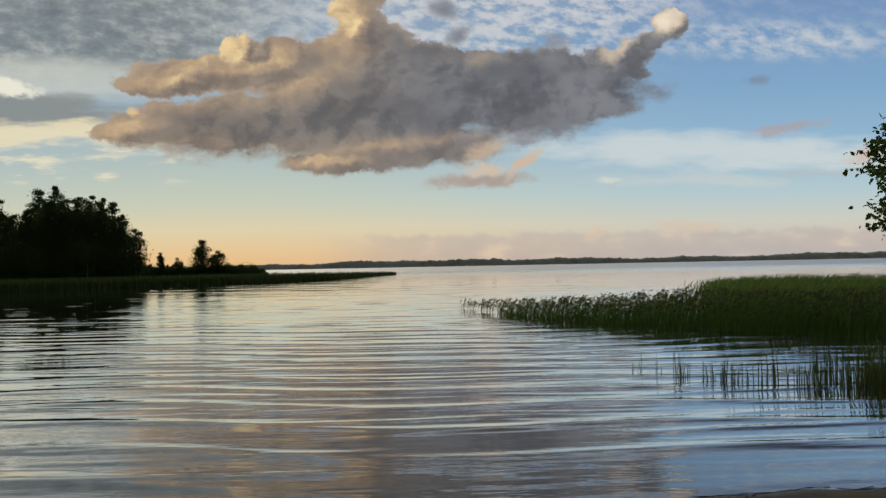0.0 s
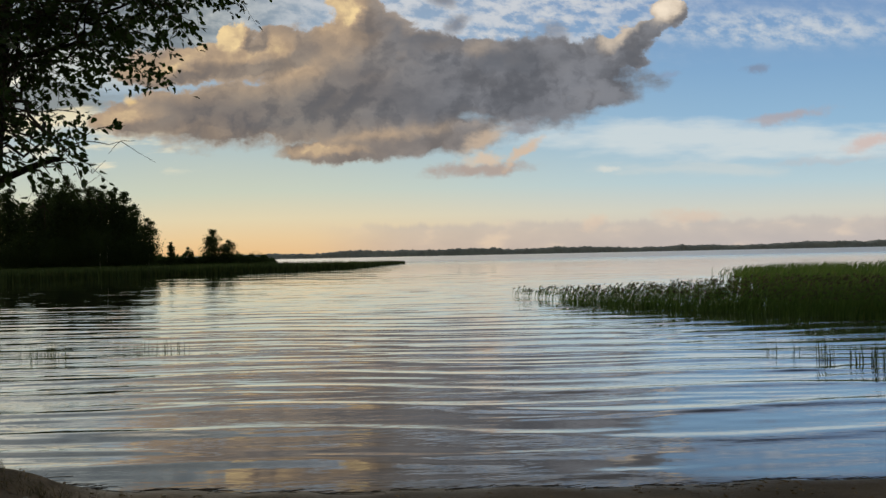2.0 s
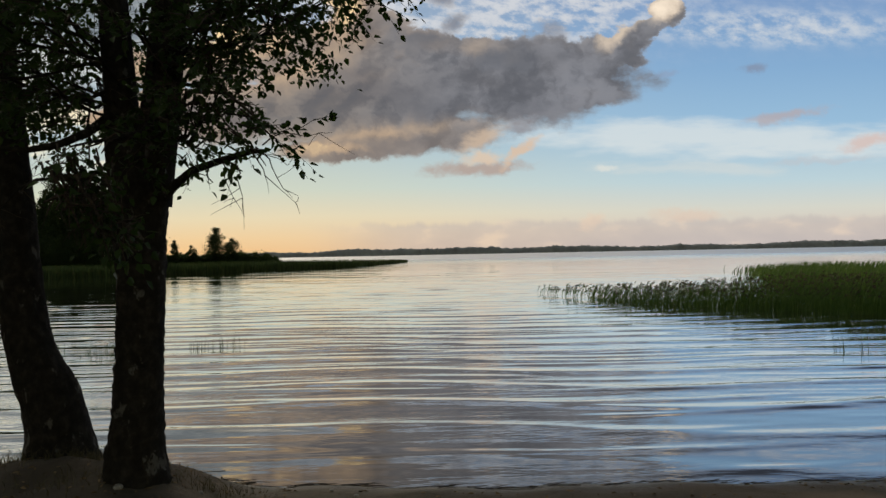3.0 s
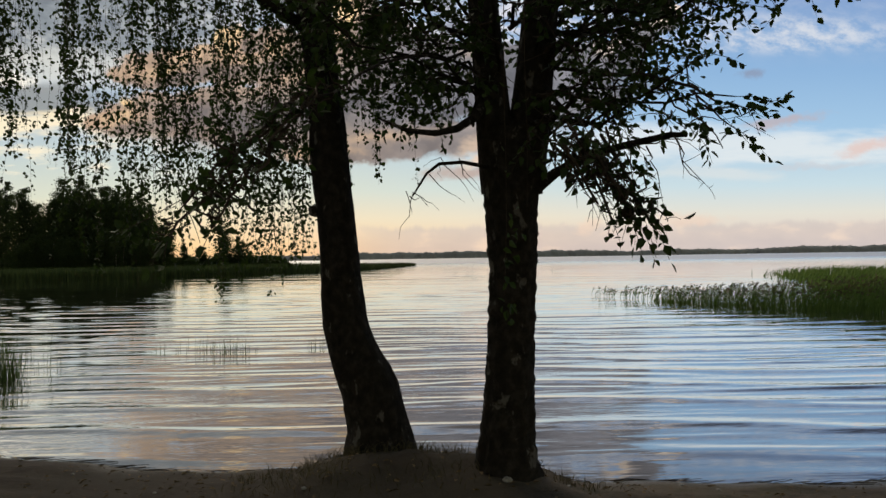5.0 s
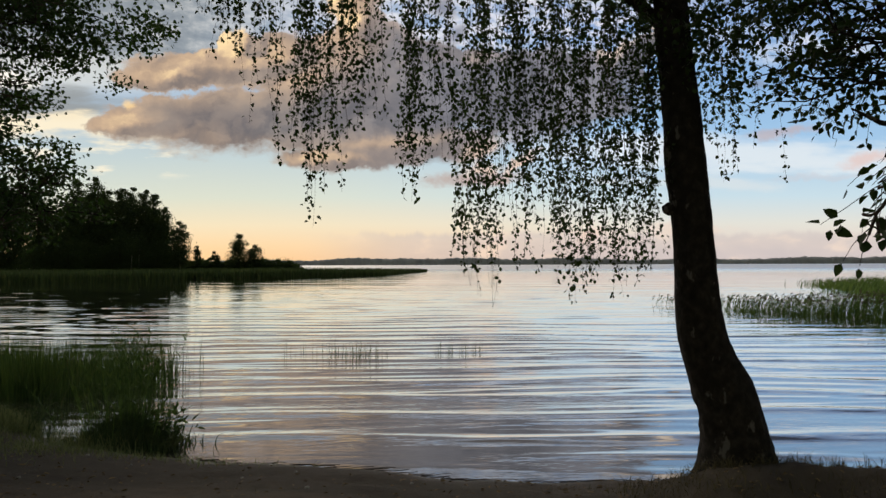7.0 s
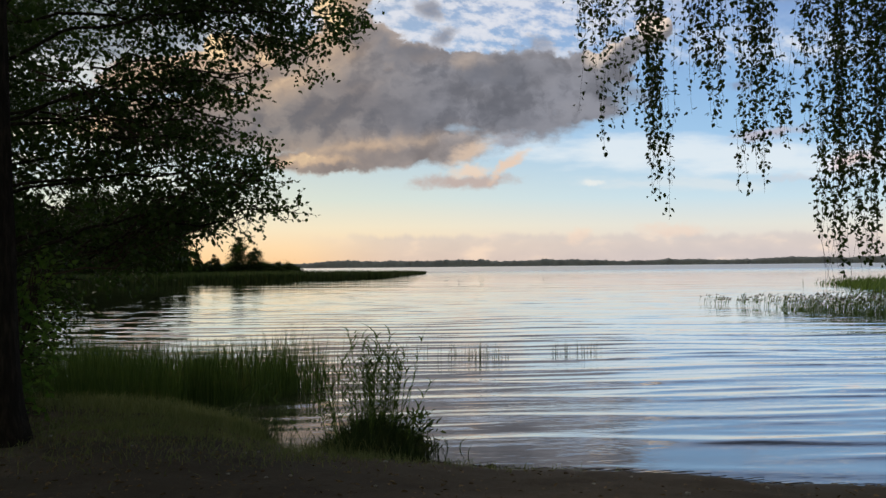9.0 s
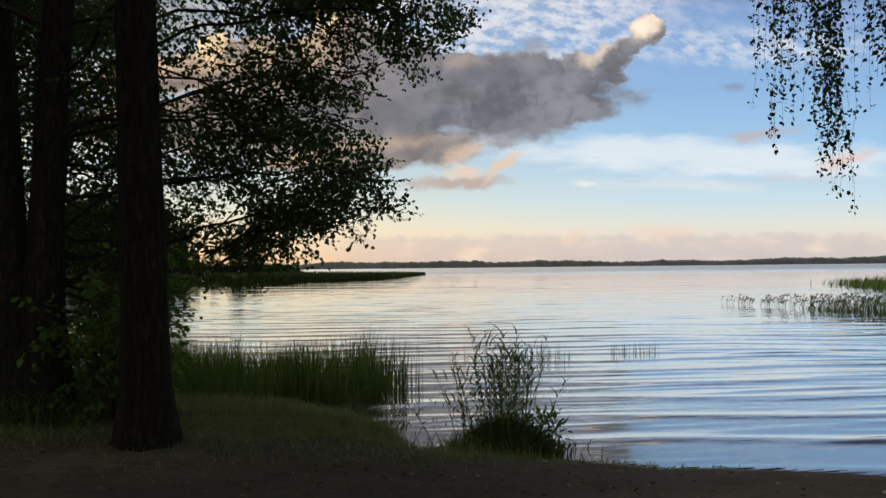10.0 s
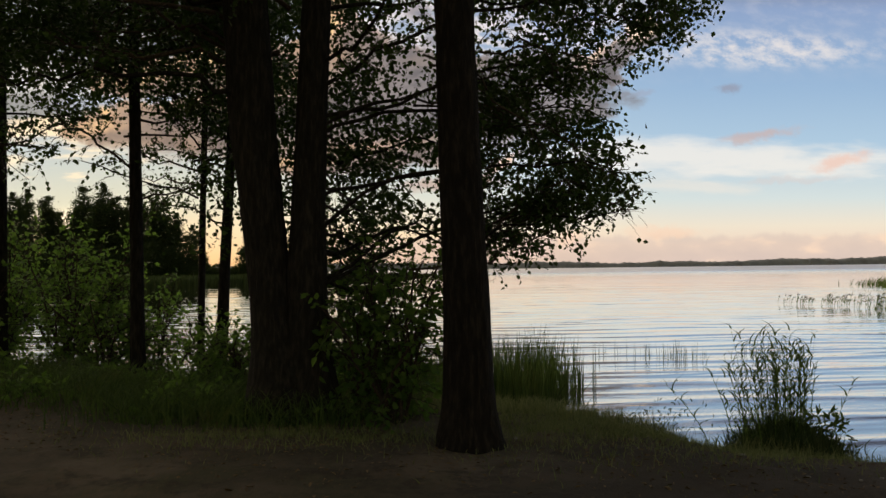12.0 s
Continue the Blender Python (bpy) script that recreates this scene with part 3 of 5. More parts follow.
def grid(xs, ys, zf):
    x, y = np.meshgrid(xs, ys)
    v = np.stack([x, y, zf(x, y)], -1)
    n, m = len(ys), len(xs)
    i, j = np.meshgrid(np.arange(n - 1), np.arange(m - 1), indexing="ij")
    q = np.stack([i * m + j, i * m + j + 1, (i + 1) * m + j + 1, (i + 1) * m + j], -1)
    g = Geo()
    g.add(v, q)
    return g


def spread(lo, hi, step, out_lo, out_hi, growth=1.35):
    """Even steps from lo to hi, then ever longer ones out to the ends."""
    mid = list(np.arange(lo, hi, step))
    s, p = step, mid[-1]
    while p < out_hi:
        s *= growth
        p += s
        mid.append(min(p, out_hi))
    s, p, left = step, mid[0], []
    while p > out_lo:
        s *= growth
        p -= s
        left.append(max(p, out_lo))
    return np.array(left[::-1] + mid)


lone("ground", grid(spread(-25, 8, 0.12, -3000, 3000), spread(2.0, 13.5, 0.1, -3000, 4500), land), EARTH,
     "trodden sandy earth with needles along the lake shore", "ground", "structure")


def waves(x, y):
    """Low swell running in to the shore: long crests, a hand's width apart near it and wider further out."""
    d = y - shore(x)
    fade = np.interp(d, (0, 2, 5, 10, 16, 25, 45, 90, 130), (0.3, 0.9, 1, 1, 0.85, 0.52, 0.22, 0.08, 0))
    bend = 0.35 * np.sin(x * 0.31 + 0.7) + 0.22 * np.sin(x * 0.83 + y * 0.21) + 0.03 * x

    def crest(s):
        return np.exp(3.0 * (np.sin(s) - 1)) - 0.28

    def patch(p, q, r):
        return np.clip(0.5 + 0.9 * np.sin(x * p + y * q + r + np.sin(y * 0.6 + r)) * np.sin(y * p * 1.3 - x * q * 0.6 + 2 * r), 0.08, 1.3)

    a = 1.5 * crest((y + bend) * 4.6 + 1.2 * np.sin(x * 0.17 + y * 0.35))
    b = crest((y - 0.05 * x + 0.3 * np.sin(x * 0.47 + 2)) * 7.3 + 0.9 * np.sin(x * 0.6 - y * 0.4)) * patch(0.75, 0.5, 0.3)
    c = crest((y + 0.10 * x + 0.2 * np.sin(x * 0.9)) * 11.7 + 2.0 * np.sin(x * 0.4)) * patch(1.1, 0.8, 1.7)
    e = np.sin((y - 0.09 * x + 0.16 * np.sin(x * 1.3 + 0.4 * y)) * 20.7 + 1.6 * np.sin(x * 0.7 + y * 0.3)) * patch(0.9, 1.2, 3.1)
    # short steep wavelets that stand out singly further from the shore
    s = (y + 0.04 * x + 0.5 * bend + 0.12 * np.sin(x * 1.1 + y)) * 4.3 + 1.1 * np.sin(x * 0.27 - y * 0.5)
    spot = np.clip(np.sin(x * 1.05 + 2.1 * np.sin(y * 0.23) + y * 0.37) * np.sin(y * 0.71 + 1.3 * np.sin(x * 0.21)) - 0.28, 0, 1) + np.clip(np.sin(x * 0.62 - y * 0.9 + 1.9) * np.sin(y * 1.3 + x * 0.33) - 0.4, 0, 1)
    lone_crest = np.exp(6.0 * (np.sin(s) - 1)) * spot * np.interp(d, (3, 7, 35, 80), (0, 1, 1, 0))
    return 0.02 * lone_crest + WAVE * fade * (0.0082 * a + 0.0086 * b + 0.0030 * c + 0.0008 * e)


WAVE = 1.45
lone("water", grid(spread(-28, 18, 0.36, -3000, 3000), np.concatenate([np.arange(5.6, 22, 0.06), spread(22, 60, 0.11, 22, 4500, 1.06)]), waves), WATER,
     "calm lake water with low swell mirroring the evening sky", "lake", "structure")
# ------------------------------------------------------------------ the far shore and the headland
def far_forest():
    """The wooded shore across the lake, some kilometres off."""
    g = Geo()
    k = np.random.default_rng(3)
    x = np.arange(-2600, 2600, 5.0)
    top = 17 + 3.0 * np.sin(x * 0.004 + 1) + 2.0 * np.sin(x * 0.017) + 5.0 * np.exp(-((x - 1250) / 420) ** 2) + 4 * np.exp(-((x + 300) / 250) ** 2)
    run = k.normal(0, 1, len(x))
    top += 1.1 * np.convolve(run, np.ones(9) / 3, "same") + 1.3 * np.maximum(k.normal(0, 1, len(x)), -0.5)
    top[(x > 150) & (x < 172)] += 4.5
    top[(x > 365) & (x < 410)] += 2.5
    y = 2500 + 30 * np.sin(x * 0.003)
    rows = []
    for dy, f in ((0, -0.05), (3, 0.5), (9, 0.85), (22, 1.0), (60, 0.9), (90, -0.05)):
        lump = k.normal(0, 3.0, len(x)) if 0 < f < 1 else 0
        rows.append(np.stack([x, y + dy + lump, top * f], 1))
    n, m = len(rows), len(x)
    i, j = np.meshgrid(np.arange(n - 1), np.arange(m - 1), indexing="ij")
    g.add(np.stack(rows, 0), np.stack([i * m + j, i * m + j + 1, (i + 1) * m + j + 1, (i + 1) * m + j], -1))
    lone("backdrop", g, HAZED_WOOD, "hazy dark forest along the far shore", "far shore", "structure")


far_forest()
HEAD_X = (-3000, -300, -90, -54, -42, -30, -20, -12.8)      # waterline of the headland, from the land out to its tip
HEAD_Y = (60, 66, 76, 92, 104, 116, 139, 203)


def headland():
    g = Geo()
    xs = np.concatenate([[-3000, -600, -300, -200, -150], np.arange(-120, -14, 3.0), [-13.5, -12.9]])
    front = np.interp(xs, HEAD_X, HEAD_Y)
    back = np.interp(xs, (-3000, -300, -120, -60, -30, -12.9), (900, 500, 320, 260, 226, 204))
    rows = []
    for s in (0, 0.02, 0.08, 0.3, 0.6, 0.95, 1.0):
        z = 0.5 * min(1, s * 12) * (1 if s < 0.9 else 0.2) - 0.06
        rows.append(np.stack([xs, front * (1 - s) + back * s, np.full(len(xs), z)], 1))
    n, m = len(rows), len(xs)
    i, j = np.meshgrid(np.arange(n - 1), np.arange(m - 1), indexing="ij")
    g.add(np.stack(rows, 0), np.stack([i * m + j, i * m + j + 1, (i + 1) * m + j + 1, (i + 1) * m + j], -1))
    lone("headland", g, HEAD_SOIL, "low marshy headland reaching out into the lake", "headland", "structure")
    k = np.random.default_rng(5)
    n = 26000
    x = -12.9 - 107 * k.random(n) ** 1.15
    f, b = np.interp(x, HEAD_X, HEAD_Y), np.interp(x, (-120, -60, -30, -12.9), (320, 260, 226, 204))
    deep = np.where(k.random(n) < 0.45, 4 * k.random(n) ** 1.5, 60 * k.random(n))
    y = np.minimum(f - 1.0 + deep, b)
    g = Geo()
    blades(g, np.stack([x, y, np.zeros(n)], 1), k.uniform(0.65, 1.15, n) * np.interp(x, (-60, -36, -28, -20, -13), (1.45, 1.5, 1.4, 1.15, 0.7)), k.normal(0, 0.15, (n, 3)) * (1, 1, 0), k.uniform(0.12, 0.3, n), 0.3, 2, k)
    lone("headland_reeds", g, REED_DARK, "dense dark green reeds fringing the headland", "reeds", "stuff")


headland()


def far_tree(name, x, y, height, spread_r, label, group, seed, low=0.12, slim=1.0, bark=None, n_clump=85, bare=False):
    """A tree some way off: tapered trunk with limbs, and a crown of many leaf clumps with gaps."""
    k = np.random.default_rng(seed)
    z0 = 0.4
    root = thing(name, (x, y, z0), label, "tree", group)
    trunk, crown = Geo(), Geo()
    spine = line((x, y, z0 - 0.2), (x + k.normal(0, 0.4), y + k.normal(0, 0.4), z0 + height * 0.93), 9, 0.25, 0, k)
    tube(trunk, spine, np.linspace(0.017 * height, 0.02, 9), 7, 0.05, seed)
    # the crown: boughs that each carry a rounded head of leafage, set unevenly up the stem
    b, w, s = [], [], []
    heads = max(8, n_clump // 6)
    for c in range(heads):
        h = low + (0.97 - low) * (c + k.random()) / heads
        wide = spread_r * slim * (np.sin(np.pi * min(1, (h - low + 0.16) / (1.16 - low))) ** 0.75 + 0.08)
        a = c * 2.4 + k.normal(0, 0.5)
        rr = wide * k.uniform(0.2, 0.75)
        mid = np.array((x + np.cos(a) * rr, y + np.sin(a) * rr, z0 + h * height))
        on = spine[min(8, int(h * 8.0))] - (0, 0, 0.07 * height * h)
        tube(trunk, line(on, mid, 5, 0.1, -0.2, k), np.linspace(0.005 * height, 0.012, 5), 5)
        big = max(0.3, wide * k.uniform(0.42, 0.66))
        for _ in range(6):
            at = mid + unit(k.normal(0, 1, 3)) * (big, big, big * 0.75) * k.uniform(0.4, 1.0)
            size = big * k.uniform(0.3, 0.55)
            m = 46
            b.append(at + k.normal(0, 1, (m, 3)) * (size, size, size * 0.7))
            w.append(k.normal(0, 1, (m, 3)) + (0, 0, -0.3))
            s.append(k.uniform(0.14, 0.3, m) * (0.55 + height / 34))
    # inner leafage that closes the crown about the stem
    m = n_clump * 26
    h = k.uniform(low, 0.86, m)
    core = np.stack([np.interp(h, np.linspace(0, 1, 9), spine[:, i]) for i in range(3)], 1)
    wide = spread_r * slim * 0.42 * np.sin(np.pi * np.clip((h - low + 0.2) / (1.25 - low), 0, 1))
    core += k.normal(0, 1, (m, 3)) * np.stack([wide, wide, np.full(m, 0.2)], 1)
    b.append(core)
    w.append(k.normal(0, 1, (m, 3)))
    s.append(k.uniform(0.2, 0.4, m) * (0.55 + height / 34))
    far_leaves(crown, np.concatenate(b), np.concatenate(w), np.concatenate(s) * 1.12, k)
    part("trunk", trunk, bark or ALDER_BARK, root)
    part("crown", crown, FAR_LEAF, root)
    return root


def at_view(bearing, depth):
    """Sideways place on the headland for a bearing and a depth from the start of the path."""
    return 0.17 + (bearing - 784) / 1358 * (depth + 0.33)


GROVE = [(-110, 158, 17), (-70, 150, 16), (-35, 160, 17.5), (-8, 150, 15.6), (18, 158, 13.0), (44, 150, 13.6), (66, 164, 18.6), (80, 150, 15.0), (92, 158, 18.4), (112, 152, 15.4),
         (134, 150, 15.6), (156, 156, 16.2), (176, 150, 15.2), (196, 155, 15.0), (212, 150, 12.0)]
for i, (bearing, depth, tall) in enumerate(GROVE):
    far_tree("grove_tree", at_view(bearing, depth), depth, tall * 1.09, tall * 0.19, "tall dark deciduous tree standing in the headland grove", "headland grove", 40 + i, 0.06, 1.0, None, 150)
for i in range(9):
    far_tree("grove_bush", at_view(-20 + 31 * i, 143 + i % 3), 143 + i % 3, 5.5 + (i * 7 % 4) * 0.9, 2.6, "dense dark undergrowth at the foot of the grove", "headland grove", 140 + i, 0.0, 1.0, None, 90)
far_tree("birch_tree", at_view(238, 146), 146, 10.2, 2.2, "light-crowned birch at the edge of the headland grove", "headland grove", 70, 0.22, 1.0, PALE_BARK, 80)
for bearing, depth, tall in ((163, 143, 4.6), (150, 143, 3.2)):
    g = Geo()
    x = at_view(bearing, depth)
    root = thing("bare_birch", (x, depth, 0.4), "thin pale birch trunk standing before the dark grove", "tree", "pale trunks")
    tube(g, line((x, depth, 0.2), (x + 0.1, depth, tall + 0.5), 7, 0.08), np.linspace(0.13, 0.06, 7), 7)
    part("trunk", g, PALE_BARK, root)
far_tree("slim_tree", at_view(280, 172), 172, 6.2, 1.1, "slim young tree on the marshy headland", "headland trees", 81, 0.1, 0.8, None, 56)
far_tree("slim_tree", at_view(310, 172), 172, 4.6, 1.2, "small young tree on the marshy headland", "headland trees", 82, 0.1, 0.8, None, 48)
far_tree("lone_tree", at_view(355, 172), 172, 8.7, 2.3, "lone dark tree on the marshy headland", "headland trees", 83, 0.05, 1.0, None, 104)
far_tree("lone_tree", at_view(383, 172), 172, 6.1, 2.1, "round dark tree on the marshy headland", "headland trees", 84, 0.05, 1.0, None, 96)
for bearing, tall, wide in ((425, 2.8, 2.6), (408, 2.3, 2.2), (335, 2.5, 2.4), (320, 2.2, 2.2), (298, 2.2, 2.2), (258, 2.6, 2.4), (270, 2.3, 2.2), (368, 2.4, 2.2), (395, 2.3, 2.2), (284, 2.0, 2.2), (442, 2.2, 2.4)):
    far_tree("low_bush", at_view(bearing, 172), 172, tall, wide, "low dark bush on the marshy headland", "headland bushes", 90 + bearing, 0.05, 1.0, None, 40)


def marsh_thicket():
    """Low willow scrub along the spine of the headland, behind its reeds."""
    k = np.random.default_rng(97)
    n = 15000
    bearing = k.uniform(-60, 470, n)
    depth = k.uniform(176, 190, n)
    x = 0.17 + (bearing - 784) / 1358 * depth
    top = 2.2 + 0.5 * np.sin(bearing * 0.13) + 0.35 * np.sin(bearing * 0.41 + 1) + np.interp(bearing, (230, 300, 400, 470), (1.0, 0.4, 0.3, -0.7))
    g = Geo()
    far_leaves(g, np.stack([x, depth, 0.3 + top * k.random(n) ** 0.7], 1), k.normal(0, 1, (n, 3)), k.uniform(0.3, 0.55, n), k)
    lone("marsh_scrub", g, FAR_LEAF, "low dark willow scrub along the marshy headland", "scrub", "stuff")


marsh_thicket()
# ------------------------------------------------------------------ the trees on the near shore
class Tree:
    """A tree with a trunk, limbs of their own and a leafy crown."""

    def __init__(self, name, at, label, bark, leaf, seed, group=""):
        self.root = thing(name, at, label, "tree", group)
        self.bark, self.leaf = bark, leaf
        self.k = np.random.default_rng(seed)
        self.twigs = Geo()
        self.b, self.w, self.s = [], [], []
        self.seed = seed

    def trunk(self, pts, radii, sides=20, name="trunk", rough=0.045, fine=6):
        """A trunk through pts, smoothed, with a knobbly bark."""
        pts, radii = np.asarray(pts, float), np.asarray(radii, float)
        s = np.concatenate([[0], np.cumsum(np.linalg.norm(np.diff(pts, axis=0), axis=1))])
        t = np.linspace(0, s[-1], len(pts) * fine)
        p = np.stack([np.interp(t, s, pts[:, i]) for i in range(3)], 1)
        r = np.interp(t, s, radii)
        for _ in range(2):
            p[1:-1] = (p[:-2] + 2 * p[1:-1] + p[2:]) / 4
            r[1:-1] = (r[:-2] + 2 * r[1:-1] + r[2:]) / 4
        g = Geo()
        tube(g, p, r, sides, rough, self.seed)
        part(name, g, self.bark, self.root)
        return p, r

    def twig(self, p, way, length, size, every, droop=0.3, thick=0.003, spread_w=1.0, inplane=True):
        """A thin twig set with leaves on both sides."""
        k = self.k
        way = unit(way)
        n = 4
        s = np.linspace(0, 1, n)[:, None]
        pts = p + way * s * length + np.array((0, 0, -1)) * droop * length * s ** 2 + k.normal(0, 0.02 * length, (n, 3)) * s
        tube(self.twigs, pts, np.linspace(thick, 0.0012, n), 3)
        m = max(2, int(length / every))
        t = np.linspace(0.12, 1.0, m)
        at = np.stack([np.interp(t, s[:, 0], pts[:, i]) for i in range(3)], 1)
        out = k.normal(0, 1, (m, 3)) * (spread_w, spread_w, spread_w * 0.6) + way * 0.9 + np.array((0, 0, -0.35 - droop * 0.5))
        self.b.append(at + unit(out) * 0.012)
        self.w.append(out)
        self.s.append(size * k.uniform(0.65, 1.15, m))

    def limb(self, p0, p1, r0, leafy=1.0, size=0.06, sag=0.0, wander=0.12, sub=0.28, sub_len=0.8, own=True, start=0.25, every=0.045, twig_len=0.32, flat=0.45, droop=0.3, r1=0.006):
        """A limb from p0 to p1 with side branches and leafy twigs."""
        k = self.k
        p0, p1 = np.asarray(p0, float), np.asarray(p1, float)
        length = np.linalg.norm(p1 - p0)
        n = max(6, int(length / 0.22))
        pts = line(p0, p1, n, wander, sag, k)
        rad = r0 * (1 - np.linspace(0, 1, n)) ** 0.8 + r1
        if own:
            g = Geo()
            tube(g, pts, rad, 9, 0.05, int(k.integers(1000)))
            part("limb", g, self.bark, self.root)
        else:
            tube(self.twigs, pts, rad, 6)
        way = unit(p1 - p0)
        count = max(1, int(length * (1 - start) / sub * leafy))
        for i in range(count):
            t = start + (1 - start) * (i + k.random()) / count
            c = pts[min(n - 1, int(t * (n - 1)))]
            a = k.choice((-1, 1)) * k.uniform(0.5, 1.2)
            flatw = np.array((way[0] * np.cos(a) - way[1] * np.sin(a), way[0] * np.sin(a) + way[1] * np.cos(a), way[2] * 0.4 + k.normal(0, flat)))
            sl = sub_len * k.uniform(0.5, 1.15) * (1.1 - 0.45 * t)
            m = 5
            bp = line(c, c + unit(flatw) * sl, m, 0.08, 0.05 * sl, k)
            tube(self.twigs, bp, np.linspace(max(0.35 * r0 * (1 - t), 0.007), 0.003, m), 4)
            for q in range(max(2, int(sl / 0.11))):
                f = 0.15 + 0.85 * (q + k.random()) / max(2, int(sl / 0.11))
                tp = bp[min(m - 1, int(f * (m - 1) + 0.5))] + k.normal(0, 0.03, 3)
                self.twig(tp, unit(flatw) * 0.7 + k.normal(0, 0.7, 3) * (1, 1, 0.6), twig_len * k.uniform(0.6, 1.2), size, every, droop)
        self.twig(pts[-1], way, twig_len, size, every, droop)

    def strand(self, top, length, size=0.045, every=0.04, thick=0.003, sway=0.08, leaf_from=0.1, splay=0.5):
        """A hanging shoot with leaves all along it."""
        k = self.k
        n = max(4, int(length / 0.25))
        s = np.linspace(0, 1, n)[:, None]
        pts = np.asarray(top, float) + s * np.array((0, 0, -length)) + np.cumsum(k.normal(0, sway, (n, 3)) * (1, 1, 0), 0) * 0.35 * s ** 0.5
        tube(self.twigs, pts, np.linspace(thick, 0.001, n), 3)
        m = max(2, int(length * (1 - leaf_from) / every))
        t = leaf_from + (1 - leaf_from) * k.random(m)
        at = np.stack([np.interp(t, s[:, 0], pts[:, i]) for i in range(3)], 1)
        out = k.normal(0, splay, (m, 3)) + (0, 0, -0.75)
        self.b.append(at + unit(k.normal(0, 1, (m, 3))) * k.uniform(0.005, 0.05, (m, 1)))
        self.w.append(out)
        self.s.append(size * k.uniform(0.6, 1.2, m))

    def mass(self, mid, radius, n, size, droop=-0.4):
        """A loose cloud of leaves on fine twigs, for crowns high overhead."""
        k = self.k
        p = np.asarray(mid) + k.normal(0, 0.5, (n, 3)) * radius
        self.b.append(p)
        self.w.append(k.normal(0, 1, (n, 3)) + (0, 0, droop))
        self.s.append(size * k.uniform(0.6, 1.2, n))

    def finish(self, singles=0, box=None, width=0.62):
        """Make the twigs and the crown; some leaves in a stretch of the plan become parts of their own."""
        b, w, s = np.concatenate(self.b), unit(np.concatenate(self.w)), np.concatenate(self.s)
        keep = np.ones(len(b), bool)
        if singles:
            lo, hi = np.array(box[0]), np.array(box[1])
            near = np.flatnonzero(np.all((b > lo) & (b < hi), 1))[:singles]
            keep[near] = False
        g = Geo()
        leaves(g, b[keep], w[keep], s[keep], width, 0.9, self.k)
        if self.twigs.count:
            tagged(part("fine_branching", self.twigs, TWIG, self.root), kind="stuff")
        crown = tagged(part("crown", g, self.leaf, self.root), kind="stuff")
        if singles:
            one = Geo()
            leaves(one, [(0, 0, 0)], [(0, 0, -1.0)], 1.0, width, 0.0, np.random.default_rng(1))
            me = one.mesh("leaf", self.leaf)
            for i in near:
                q = Vector((0, 0, -1)).rotation_difference(Vector(w[i]))
                spin = Matrix.Rotation(float(self.k.uniform(0, 6.28)), 4, "Z")
                ob = new("leaf", me)
                ob.parent = crown
                ob.matrix_local = Matrix.Translation(Vector(b[i]) - self.root.location) @ q.to_matrix().to_4x4() @ spin @ Matrix.Scale(float(s[i]), 4)


def ground_at(x, y):
    return float(land(np.array(x), np.array(y)))


